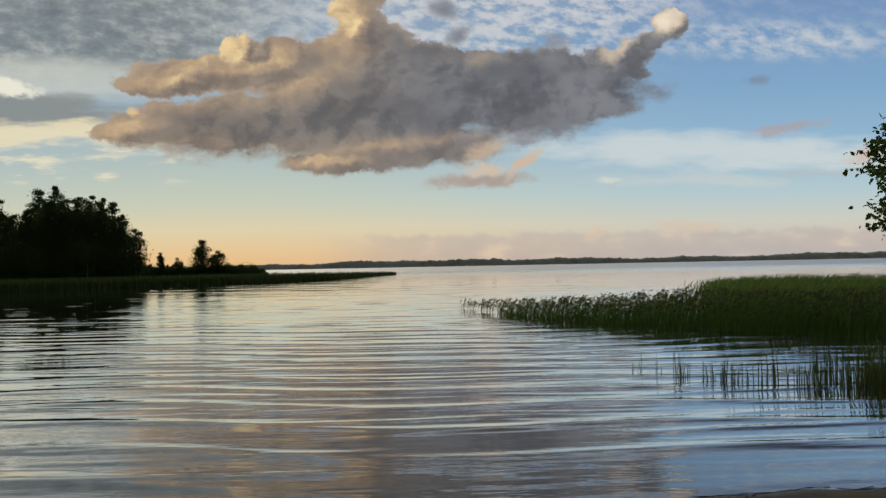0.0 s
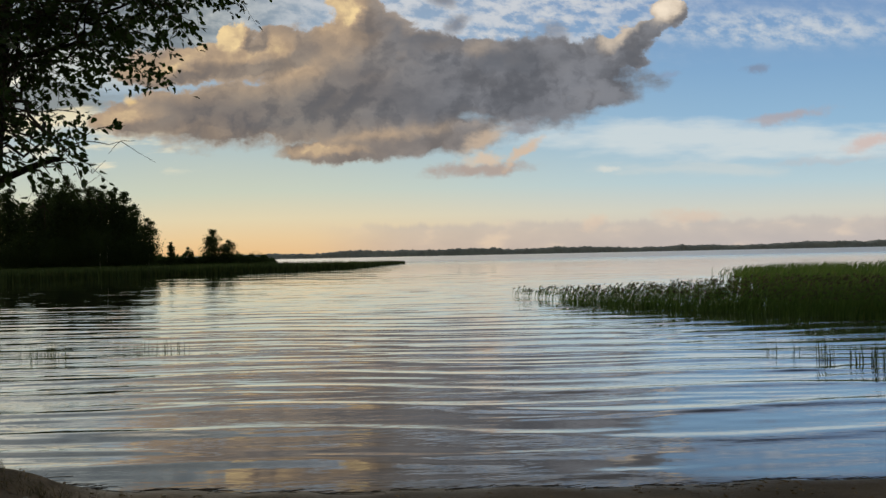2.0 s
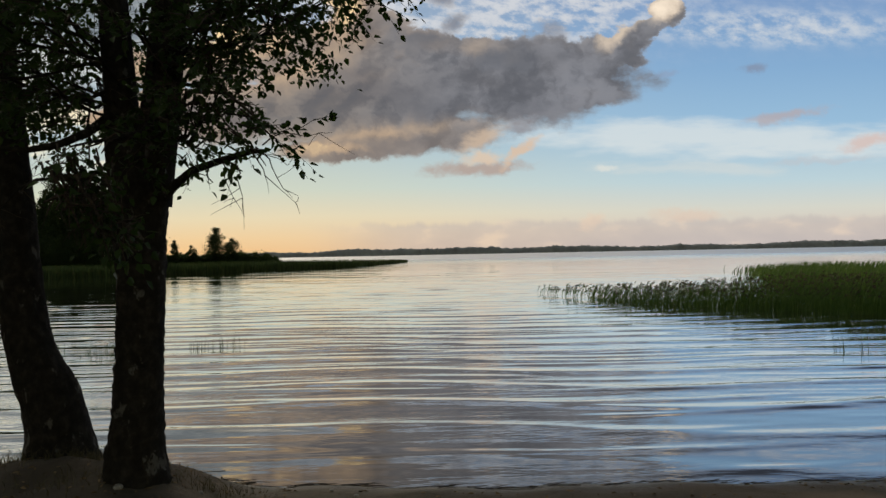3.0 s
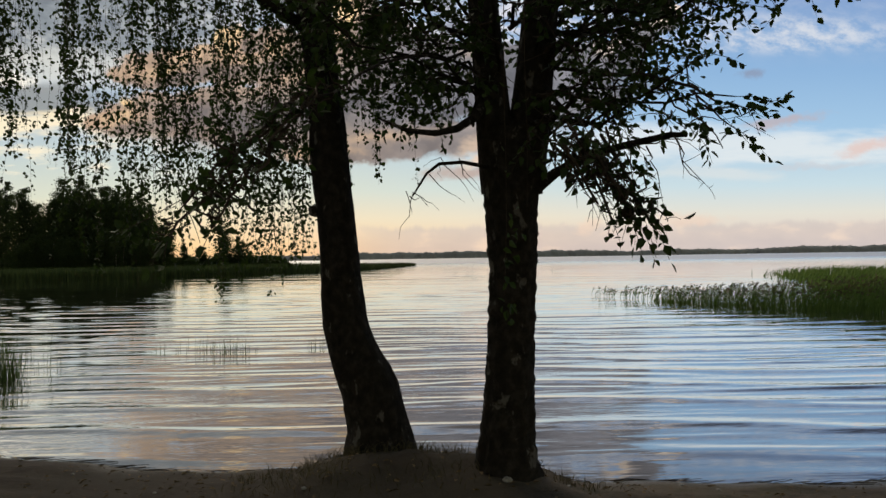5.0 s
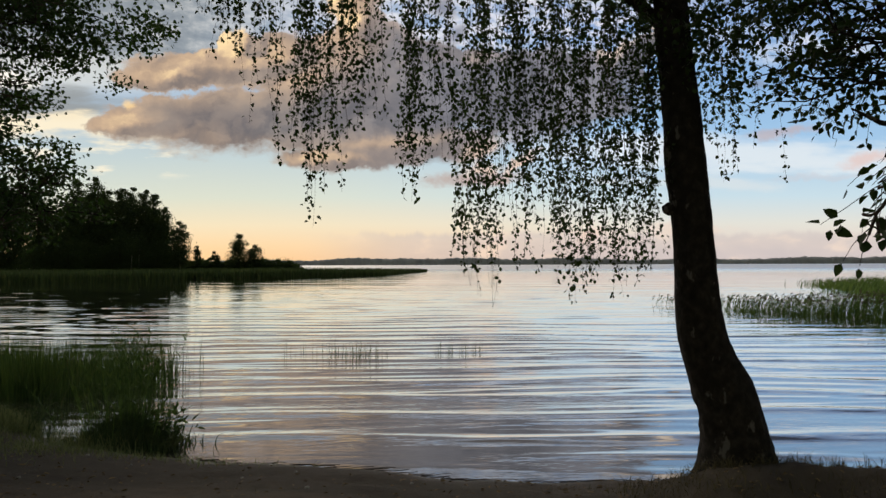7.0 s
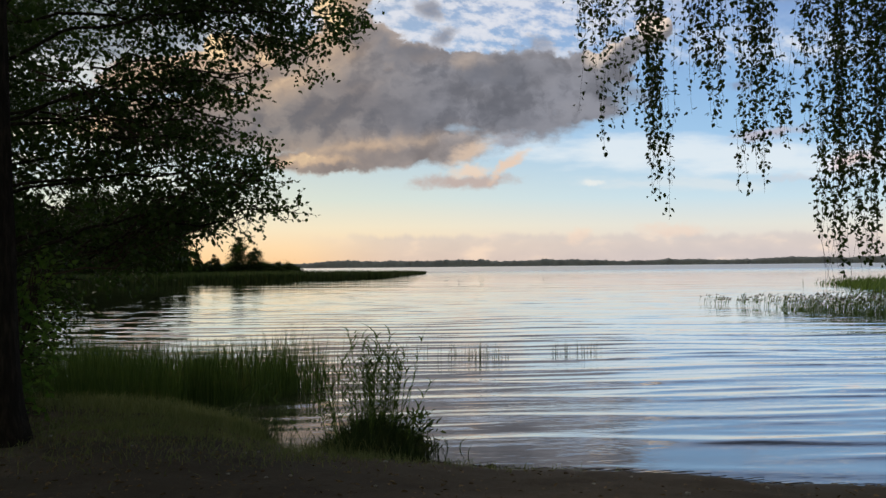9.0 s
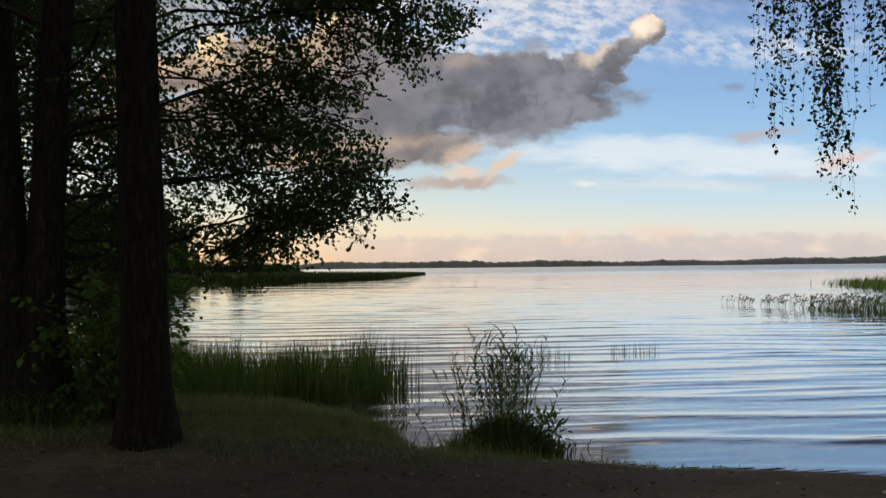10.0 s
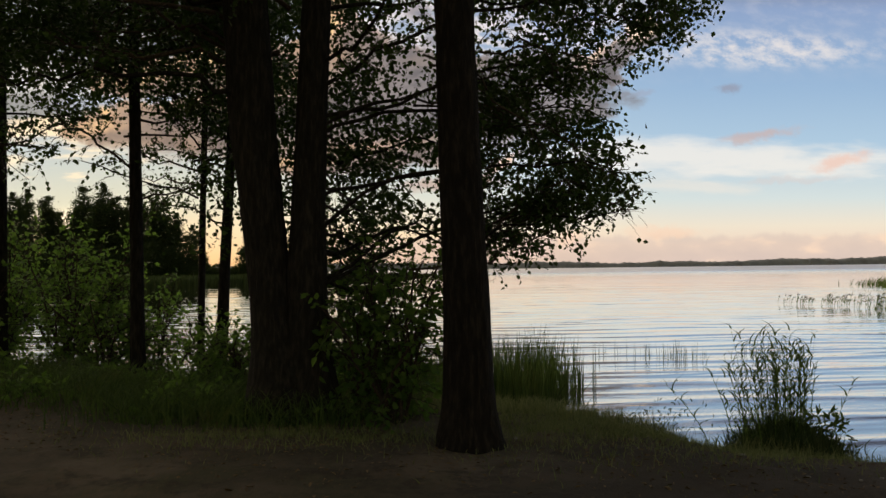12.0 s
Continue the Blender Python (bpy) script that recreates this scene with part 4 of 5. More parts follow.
# the birch with two stems at the water's edge
def twin_birch():
    x, y = -6.15, 5.36
    z = ground_at(x, y)
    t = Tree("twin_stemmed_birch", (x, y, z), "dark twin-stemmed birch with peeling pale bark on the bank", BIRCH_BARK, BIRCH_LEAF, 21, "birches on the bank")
    t.trunk([(x + 0.01, y, z - 0.15), (x, y, z + 0.03), (x + 0.01, y, z + 0.2), (x + 0.03, y, 1.0), (x + 0.045, y, 1.4), (x + 0.07, y, 1.9), (x + 0.06, y, 2.3), (x + 0.07, y, 2.62), (x + 0.07, y, 2.9)],
            [0.26, 0.228, 0.2, 0.18, 0.168, 0.172, 0.19, 0.212, 0.2], 32, "trunk", 0.04, 12)
    t.trunk([(x - 0.0, y, 2.45), (x - 0.04, y, 2.8), (x - 0.07, y + 0.02, 3.2), (x - 0.11, y + 0.03, 3.85), (x - 0.3, y + 0.1, 5.5), (x - 0.6, y + 0.2, 8.0), (x - 0.8, y + 0.2, 11.0)],
            [0.15, 0.145, 0.125, 0.11, 0.09, 0.06, 0.02], 16, "stem")
    t.trunk([(x + 0.14, y, 2.45), (x + 0.19, y, 2.8), (x + 0.24, y, 3.2), (x + 0.31, y - 0.02, 3.85), (x + 0.55, y, 5.6), (x + 0.8, y, 8.0), (x + 1.0, y, 11.5)],
            [0.16, 0.16, 0.145, 0.13, 0.1, 0.07, 0.02], 16, "stem")
    # the bare bough to the right, with dead twigs under it
    k = t.k
    g = Geo()
    bough = np.array([(x + 0.22, y - 0.05, 2.46), (x + 0.36, y - 0.15, 2.56), (x + 0.55, y - 0.3, 2.66), (x + 0.8, y - 0.45, 2.71), (x + 1.05, y - 0.6, 2.75), (x + 1.14, y - 0.65, 2.74)])
    tube(g, bough, [0.05, 0.036, 0.028, 0.024, 0.02, 0.014], 9, 0.06, 3)
    part("limb", g, t.bark, t.root, "broken bare bough")
    g = Geo()
    for i in range(6):
        f = k.uniform(0.6, 1.0)
        c = bough[0] + (bough[-1] - bough[0]) * f + (0, 0, 0.05)
        e = c + np.array((k.uniform(0.0, 0.42), k.uniform(-0.25, 0.2), k.uniform(-0.4, 0.12)))
        p = line(c, e, 6, 0.07, -0.03, k)
        tube(g, p, np.linspace(0.006, 0.0015, 6), 4)
        for _ in range(3):
            q = p[int(k.integers(2, 6))]
            tube(g, line(q, q + k.normal(0, 0.09, 3) + (0.03, 0, -0.06), 3, 0.01, 0, k), (0.0028, 0.002, 0.001), 3)
    part("dead_spray", g, TWIG, t.root, "bare dead hanging twigs")
    # broken stubs on the other side
    g = Geo()
    tube(g, [(x - 0.1, y - 0.1, 3.1), (x - 0.2, y - 0.25, 2.95), (x - 0.33, y - 0.42, 2.84), (x - 0.48, y - 0.55, 2.79), (x - 0.66, y - 0.62, 2.8), (x - 0.85, y - 0.65, 2.88)], [0.04, 0.033, 0.027, 0.022, 0.016, 0.006], 9, 0.08, 4)
    part("limb", g, t.bark, t.root, "crooked dark bough")
    g = Geo()
    thin = np.array([(x - 0.12, y - 0.1, 2.62), (x - 0.3, y - 0.3, 2.63), (x - 0.46, y - 0.46, 2.6), (x - 0.54, y - 0.54, 2.53), (x - 0.63, y - 0.62, 2.38)])
    tube(g, thin, [0.017, 0.013, 0.011, 0.009, 0.005], 7, 0.08, 5)
    part("stub", g, t.bark, t.root, "thin crooked broken branch")
    g = Geo()
    for i in range(10):
        c = thin[int(k.integers(1, 5))]
        tube(g, line(c, c + np.array((k.uniform(-0.15, 0.3), k.uniform(-0.1, 0.2), k.uniform(-0.32, 0.1))), 5, 0.04, 0, k), np.linspace(0.004, 0.001, 5), 3)
    tagged(part("dead_spray", g, TWIG, t.root, "bare dead hanging twigs"), kind="stuff")
    # leafy limbs, the lower ones first
    L = dict(size=0.06, every=0.03, twig_len=0.28, sub=0.1, sub_len=0.5, wander=0.2, flat=0.45, droop=0.35, start=0.32)
    for (sx, sz), end, r0 in (
            ((0.25, 3.0), (0.85, -0.95, 2.95), 0.03), ((0.26, 3.1), (1.05, -1.2, 3.1), 0.03), ((0.24, 2.95), (0.7, -0.6, 3.05), 0.025), ((0.22, 2.9), (0.55, 0.2, 3.0), 0.025),
            ((0.27, 3.3), (1.15, -1.3, 3.35), 0.03), ((0.27, 3.3), (0.85, -0.4, 3.4), 0.03), ((0.28, 3.4), (0.65, 0.4, 3.45), 0.03), ((0.24, 2.95), (1.2, -1.3, 2.85), 0.03),
            ((0.3, 3.7), (1.7, -0.4, 4.0), 0.035), ((0.32, 3.8), (1.95, -0.3, 4.1), 0.035), ((0.35, 3.9), (1.95, 0.2, 4.2), 0.03), ((0.32, 3.8), (1.4, -0.9, 4.1), 0.03), ((0.35, 4.0), (2.3, -0.2, 4.35), 0.035), ((0.33, 3.9), (1.5, 0.5, 4.2), 0.03),
            ((-0.1, 3.4), (-0.95, 0.5, 3.35), 0.03), ((-0.1, 3.5), (-1.05, -0.35, 3.6), 0.03), ((-0.08, 3.15), (-0.75, 0.65, 3.2), 0.022), ((-0.12, 3.9), (-1.1, 0.1, 4.0), 0.03),
            ((-0.08, 3.1), (-0.6, -0.9, 3.3), 0.025), ((-0.08, 3.1), (-0.95, -0.6, 3.25), 0.025), ((-0.1, 3.3), (-1.2, -1.0, 3.5), 0.03), ((-0.09, 3.3), (-0.4, 0.8, 3.4), 0.025),
            ((-0.1, 3.5), (-1.35, 0.2, 3.7), 0.03), ((-0.1, 3.4), (-0.8, -1.4, 3.7), 0.03), ((-0.08, 3.0), (-0.5, -0.3, 3.2), 0.02), ((-0.12, 3.8), (-1.5, -0.5, 4.0), 0.03),
            ((0.3, 3.5), (1.0, -0.6, 3.75), 0.025), ((0.3, 3.4), (1.15, -0.95, 3.72), 0.025), ((0.3, 3.6), (1.45, -0.2, 4.0), 0.025), ((0.3, 3.6), (1.0, 0.3, 3.85), 0.025), ((0.3, 3.6), (1.6, -0.8, 4.05), 0.025), ((0.25, 3.3), (0.7, -1.2, 3.6), 0.025),
            ((-0.12, 3.7), (-0.9, -0.9, 3.9), 0.025), ((-0.12, 3.6), (-0.5, 0.9, 3.9), 0.025), ((0.3, 3.6), (0.5, 0.9, 3.8), 0.025), ((0.3, 3.5), (0.6, -0.8, 3.7), 0.025), ((-0.12, 3.9), (-1.2, 0.5, 4.1), 0.025), ((0.2, 3.9), (0.2, -1.2, 4.2), 0.025), ((0.0, 3.4), (-0.3, -1.2, 3.6), 0.025),
            ((0.1, 3.7), (0.3, -0.9, 3.9), 0.03), ((0.1, 3.8), (0.1, 0.9, 3.85), 0.03), ((-0.12, 3.8), (-0.7, -0.8, 4.05), 0.03)):
        end = np.array((x, y, 0)) + end
        t.limb((x + sx, y, sz), end, r0 * 0.36, 0.7, sag=k.uniform(-0.16, 0.06), r1=0.004, **L)
        if sx > 0 and k.random() < 0.3:
            t.limb((x + sx, y, sz + 0.1), end + k.normal(0, 0.2, 3) + (0, 0, 0.15), r0 * 0.5, sag=-0.04, own=False, **L)
    for i in range(22):
        c = np.array((x + k.uniform(-0.9, 0.9), y + k.uniform(-0.6, 0.6), k.uniform(2.85, 3.6)))
        p = line(c, c + np.array((k.normal(0, 0.16), k.normal(0, 0.12), k.uniform(-0.35, 0.05))), 6, 0.06, -0.04, k)
        tube(t.twigs, p, np.linspace(0.004, 0.001, 6), 4)
    # the close leafage about the two stems, opening out along the boughs
    for i in range(72):
        side = 1 if i % 2 else -1
        f = k.random() ** 0.9
        low = np.interp(f, (0, 0.35, 0.6, 1), (3.05, 3.1, 3.35, 3.9)) if side > 0 else np.interp(f, (0, 0.4, 1), (3.1, 3.0, 3.2))
        c = (x + side * (0.15 + (2.1 if side > 0 else 1.25) * f), y + k.uniform(-0.9, 0.8), low + (4.7 - low) * k.random() ** 1.2)
        t.mass(c, (0.2, 0.24, 0.12), 36, 0.06, -0.5)
    # the low leafy spray that hangs on the right side
    for dx, dy, top, length in ((0.14, -1.5, 2.56, 0.24), (0.2, -1.55, 2.54, 0.3), (0.28, -1.5, 2.52, 0.36), (0.36, -1.6, 2.5, 0.36), (0.42, -1.55, 2.42, 0.3), (0.5, -1.55, 2.36, 0.26), (0.3, -1.45, 2.58, 0.2), (0.24, -1.5, 2.66, 0.24), (0.4, -1.5, 2.6, 0.3)):
        t.limb((x + dx, y + dy, top), (x + dx + 0.16, y + dy - 0.05, top - length), 0.004, 1.0, 0.062, 0, 0.03, 0.04, 0.1, False, 0.0, 0.034, 0.12, 0.4, 0.5)
    t.limb((x + 0.3, y, 3.3), (x + 0.3, y - 1.55, 2.66), 0.016, 0.5, 0.07, 0.12, 0.1, 0.14, 0.3, True, 0.4)
    # the shoot that reaches low towards the path on the other side
    t.limb((x - 0.1, y - 0.05, 3.5), (-7.25, 3.35, 2.72), 0.006, 0.25, 0.065, -0.08, 0.08, 0.2, 0.3, True, 0.5)
    for (ax, az), (bx, bz) in (((-7.25, 2.72), (-7.52, 2.4)), ((-7.36, 2.6), (-7.72, 2.22)), ((-7.5, 2.42), (-7.8, 2.06)), ((-7.45, 2.45), (-7.6, 2.12)), ((-7.3, 2.6), (-7.4, 2.36)), ((-7.2, 2.7), (-7.34, 2.5))):
        t.limb((ax, 3.3, az), (bx, 3.12, bz), 0.003, 1.0, 0.06, -0.02, 0.03, 0.05, 0.08, False, 0.0, 0.04, 0.1, 0.4, 0.5)
    tube(t.twigs, line((-7.4, 3.3, 2.42), (-8.0, 3.1, 2.1), 6, 0.02, 0, k), np.linspace(0.003, 0.0012, 6), 4)
    t.mass((-7.97, 3.1, 2.1), (0.05, 0.04, 0.03), 6, 0.06)
    # two hanging shoots near the path
    for dx, dy, top, length in ((-0.16, -2.12, 3.9, 2.1), (-0.05, -2.05, 3.9, 1.7)):
        t.strand((x + dx, y + dy, top), length, 0.03, 2.0, 0.003, 0.02)
    for z_c, m in ((2.16, 3), (2.02, 4), (1.97, 5), (1.88, 4), (1.76, 5), (1.71, 5)):
        t.mass((x - 0.155, y - 2.12, z_c), (0.03, 0.03, 0.05), m, 0.046, -0.9)
    t.mass((x - 0.1, y - 2.05, 2.08), (0.06, 0.05, 0.03), 4, 0.045)
    # crown overhead
    for i in range(26):
        a, h = k.uniform(0, 6.28), k.uniform(4.4, 11.5)
        rr = 2.3 * (1 - ((h - 6.5) / 6.5) ** 2) ** 0.5 if h > 6.5 else 2.2
        t.limb((x + 0.05, y, h - 0.5), (x + np.cos(a) * rr, y + np.sin(a) * rr, h), 0.03, 0.7, 0.09, 0, 0.15, 0.3, 0.8, False, 0.3, 0.08, 0.35)
    t.finish(150, ((x - 0.3, y - 2.2, 1.6), (x + 0.8, y - 1.2, 2.6)), 0.68)


# the leaning birch with hanging shoots
def leaning_birch():
    x, y = -7.14, 6.22
    z = ground_at(x, y)
    t = Tree("weeping_birch", (x, y, z), "leaning dark birch with long hanging leafy shoots", BIRCH_BARK, BIRCH_LEAF, 33, "birches on the bank")
    t.trunk([(x + 0.03, y, z - 0.15), (x + 0.01, y, z), (x - 0.015, y, 0.66), (x - 0.085, y, 0.93), (x - 0.18, y, 1.13), (x - 0.236, y, 1.29), (x - 0.285, y, 1.55), (x - 0.3, y, 1.8), (x - 0.315, y, 2.06), (x - 0.345, y, 2.45), (x - 0.38, y, 2.75), (x - 0.4, y, 3.15),
             (x - 0.45, y, 3.61), (x - 0.5, y + 0.02, 4.3), (x - 0.62, y + 0.05, 5.8), (x - 0.9, y + 0.1, 8.5), (x - 1.1, y + 0.1, 12.0)],
            [0.40, 0.31, 0.24, 0.235, 0.205, 0.19, 0.178, 0.164, 0.157, 0.155, 0.162, 0.146, 0.137, 0.13, 0.11, 0.07, 0.02], 32, "trunk", 0.04, 9)
    g = Geo()
    tube(g, [(x - 0.1, y - 0.1, z - 0.1), (x - 0.26, y - 0.25, z + 0.02), (x - 0.36, y - 0.3, z + 0.02), (x - 0.45, y - 0.34, z - 0.1)], [0.1, 0.07, 0.06, 0.03], 9, 0.1, 7)
    part("root", g, t.bark, t.root)
    g = Geo()
    tube(g, [(x - 0.42, y + 0.05, 2.38), (x - 0.52, y, 2.39), (x - 0.56, y, 2.38)], [0.05, 0.055, 0.03], 9, 0.1, 8)
    part("stub", g, t.bark, t.root, "short broken branch stub")
    k = t.k
    # limbs that carry the curtain
    for p1, zz, r0 in (((-8.5, 5.9, 4.7), 3.75, 0.055), ((-10.4, 5.7, 5.0), 4.7, 0.06), ((-11.3, 6.2, 5.6), 5.4, 0.06), ((-9.2, 6.5, 5.3), 4.9, 0.045), ((-8.2, 6.4, 5.2), 4.7, 0.04), ((-9.3, 6.7, 4.8), 4.4, 0.045), ((-9.6, 5.2, 5.2), 5.0, 0.05), ((-6.4, 6.3, 4.6), 4.2, 0.04), ((-8.3, 6.5, 4.3), 3.9, 0.04)):
        t.limb((x - 0.46 - (zz - 4) * 0.06, y, zz), p1, r0 * 0.7, 0.6, 0.05, -0.15, 0.15, 0.3, 0.6, True, 0.3, 0.05, 0.3, 0.4, 0.8)
    g = Geo()
    tube(g, [(x - 0.46, y + 0.15, 3.86), (x - 0.62, y + 0.1, 3.98), (x - 0.9, y, 4.15), (x - 1.3, y - 0.1, 4.45)], [0.065, 0.055, 0.05, 0.045], 10, 0.05, 9)
    part("limb", g, t.bark, t.root)
    # shoots hang in sheaves, each from one spray: where along the bank, and how far down it reaches
    sheaves = ((-11.2, 3.6), (-11.05, 3.3), (-10.85, 2.75), (-10.65, 2.7), (-10.45, 2.15), (-10.25, 2.9), (-10.05, 3.0), (-9.65, 2.55), (-9.5, 2.3), (-9.32, 1.75),
               (-9.15, 1.6), (-8.98, 1.75), (-8.85, 2.3), (-8.63, 2.3), (-8.5, 1.75), (-8.35, 1.6), (-8.2, 1.8), (-8.05, 1.62), (-7.9, 1.7), (-7.78, 2.0), (-7.25, 2.75), (-7.02, 2.5))
    for cx, zb in sheaves:
        cx += k.normal(0, 0.04)
        for turn in range(2):
            cy = 6.2 + k.normal(0, 0.2)
            low = zb + (0.0 if turn else abs(k.normal(0.25, 0.25)))
            wide = k.uniform(0.03, 0.09)
            for _ in range(int(k.integers(6, 9))):
                dx = k.normal(0, wide)
                top = k.uniform(4.3, 5.3)
                bot = low + 2.0 * abs(dx) + 0.5 * k.random() ** 2
                t.strand((cx + dx, cy + k.normal(0, 0.08), top), max(0.5, top - bot), 0.039, 0.027, 0.0016, 0.09, 0.05, 0.8)
    for i in range(26):
        t.mass((k.uniform(-8.0, -6.8), k.uniform(5.8, 7.0), k.uniform(3.2, 4.6)), (0.2, 0.25, 0.22), 60, 0.05, -0.8)
    for i in range(20):
        cx, cy = k.uniform(-8.6, -7.0), k.uniform(5.6, 6.8)
        top = k.uniform(3.3, 4.4)
        t.strand((cx, cy, top), k.uniform(0.5, 1.3), 0.046, 0.034, 0.0026, 0.06, 0.05)
    for i in range(26):
        a, h = k.uniform(0, 6.28), k.uniform(4.8, 12)
        rr = 2.4 * max(0.2, 1 - max(0, h - 7) / 6)
        t.limb((x - 0.7, y, h - 0.6), (x - 0.7 + np.cos(a) * rr, y + np.sin(a) * rr, h), 0.03, 0.7, 0.08, 0, 0.15, 0.3, 0.8, False, 0.3, 0.08, 0.35, 0.45, 0.6)
    t.finish(150, ((-9.4, 5.9, 1.4), (-7.6, 6.9, 2.1)), 0.7)


def shore_pine():
    x, y = -16.04, 7.2
    z = ground_at(x, y)
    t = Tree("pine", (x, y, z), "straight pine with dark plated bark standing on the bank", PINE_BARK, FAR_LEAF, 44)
    t.trunk([(x, y, z - 0.15), (x, y, z), (x, y, z + 0.15), (x - 0.01, y, 1.0), (x - 0.02, y, 1.76), (x - 0.06, y, 3.0), (x - 0.09, y, 4.12), (x - 0.12, y, 7.0), (x - 0.1, y, 11), (x, y, 15)],
            [0.33, 0.265, 0.235, 0.205, 0.188, 0.175, 0.166, 0.14, 0.11, 0.04], 26, "trunk", 0.035, 7)
    k = t.k
    for i in range(22):
        a, h = k.uniform(0, 6.28), k.uniform(8.5, 15)
        rr = k.uniform(1.0, 2.4)
        t.limb((x - 0.1, y, h - 0.2), (x + np.cos(a) * rr, y + np.sin(a) * rr, h + 0.2), 0.03, 1.0, 0.12, 0, 0.1, 0.3, 0.6, False, 0.4, 0.03, 0.2)
    t.finish(0, None, 0.14)


# the two dark trunks of the big alder and its crown over the water
def big_alder():
    x, y = -17.65, 8.55
    z = ground_at(x, y)
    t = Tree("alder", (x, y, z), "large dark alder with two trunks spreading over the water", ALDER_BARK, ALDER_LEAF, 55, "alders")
    t.trunk([(x - 0.1, y, z - 0.15), (x - 0.1, y, z + 0.1), (x - 0.18, y, 1.0), (x - 0.27, y, 1.76), (x - 0.42, y, 3.17), (x - 0.5, y, 4.6), (x - 0.7, y, 8), (x - 0.9, y, 13)],
            [0.52, 0.4, 0.27, 0.2, 0.225, 0.225, 0.16, 0.03], 22)
    t.trunk([(x + 0.12, y - 0.05, z - 0.15), (x + 0.12, y - 0.05, z + 0.1), (x + 0.1, y - 0.05, 1.0), (x + 0.1, y - 0.05, 1.76), (x + 0.14, y, 3.17), (x + 0.22, y, 4.6), (x + 0.4, y, 8), (x + 0.5, y, 13)],
            [0.42, 0.32, 0.24, 0.19, 0.16, 0.145, 0.11, 0.03], 20)
    k = t.k
    L = dict(size=0.06, every=0.034, twig_len=0.24, sub=0.12, sub_len=0.5, flat=0.8, droop=0.3)
    # limbs over the water: how far out they reach at each height; the smaller ones fork from the larger
    mains = []
    for i in range(50):
        zz = 2.5 + 4.1 * k.random() ** 1.15 if i > 11 else 2.6 + 0.33 * i
        yy = k.uniform(8.3, 10.5)
        out = float(np.interp(zz, (2.2, 2.5, 3.0, 3.6, 4.0, 4.5, 5.0, 6.5), (-13.95, -13.7, -13.85, -14.1, -13.95, -13.2, -13.0, -12.9))) - max(0, 9.7 - yy) * 0.32 - max(0, yy - 9.9) * 0.08
        end = np.array((out - 0.14 - (abs(k.normal(0, 0.9)) if i % 3 else 0.0), yy, zz))
        if i < 12:
            foot = np.array((x + 0.12, y, max(1.7, zz - k.uniform(0.4, 1.0))))
            mains.append((foot, end))
        else:
            p, q = min(mains, key=lambda m: np.linalg.norm((m[0] * 0.5 + m[1] * 0.5) - end))
            foot = p + (q - p) * k.uniform(0.25, 0.5)
        far_out = np.linalg.norm(end - foot)
        t.limb(foot, end, 0.016 if i < 12 else 0.007, 1.0, sag=k.uniform(-0.3, -0.05) if i < 12 else 0.0, wander=0.18, own=i < 24, start=max(0.1, 1 - 1.75 / far_out), **L)
        for _ in range(2):
            c = end + (foot - end) * k.uniform(0.02, 0.55) + k.normal(0, 0.12, 3)
            t.mass(c, (0.3, 0.32, 0.16), 90, 0.058)
    for i in range(44):
        t.mass((k.uniform(-17.4, -15.2), k.uniform(8.8, 10.8), k.uniform(2.9, 6.2)), (0.42, 0.42, 0.3), 90, 0.058)
    for i in range(40):
        t.mass((k.uniform(-18.0, -16.3), k.uniform(8.9, 10.2), k.uniform(2.0, 5.6)), (0.35, 0.3, 0.24), 85, 0.07)
    for i in range(50):
        t.mass((k.uniform(-18.7, -16.8), k.uniform(8.9, 10.6), k.uniform(2.2, 5.2)), (0.38, 0.36, 0.26), 95, 0.06)
    # extra leafage added high over the bank, out of view, to shade the ground
    for i in range(70):
        t.mass((k.uniform(-24.0, -16.2), k.uniform(2.6, 8.2), k.uniform(5.6, 7.6)), (0.9, 0.9, 0.4), 220, 0.12)
    # the skirt of the crown over the water's edge
    for i in range(34):
        zz = k.uniform(2.55, 3.7)
        yy = k.uniform(8.8, 10.3)
        out = float(np.interp(zz, (2.5, 3.0, 3.6), (-13.75, -13.9, -14.15))) - max(0, 9.7 - yy) * 0.3
        t.mass((out - 0.15 - 2.0 * k.random() ** 1.2, yy, zz + 0.1 * np.sin(out * 5)), (0.26, 0.3, 0.13), 80, 0.058)
    # the long upper boughs, out over the water
    for i in range(34):
        zz = k.uniform(3.8, 5.4)
        yy = k.uniform(8.8, 10.4)
        out = float(np.interp(zz, (3.6, 4.0, 4.5, 5.0, 5.4), (-14.0, -13.85, -13.2, -13.0, -12.95))) - max(0, 9.5 - yy) * 0.25
        t.mass((out - 0.12 - 1.6 * k.random() ** 1.3, yy, zz), (0.26, 0.28, 0.13), 85, 0.058)
    # lower leafage towards the pine and over the bank's edge
    L["start"] = 0.2
    for z0, end, r0 in ((2.6, (-15.4, 9.9, 2.3), 0.04), (2.4, (-15.9, 9.6, 2.0), 0.035), (3.3, (-16.0, 10.4, 3.2), 0.04), (2.2, (-16.4, 9.7, 1.8), 0.03), (4.2, (-16.0, 7.4, 4.4), 0.04)):
        t.limb((x + 0.12, y, z0 - k.uniform(0.1, 0.6)), end, r0 * 0.4, 1.0, sag=k.uniform(-0.3, 0.0), wander=0.3, **L)
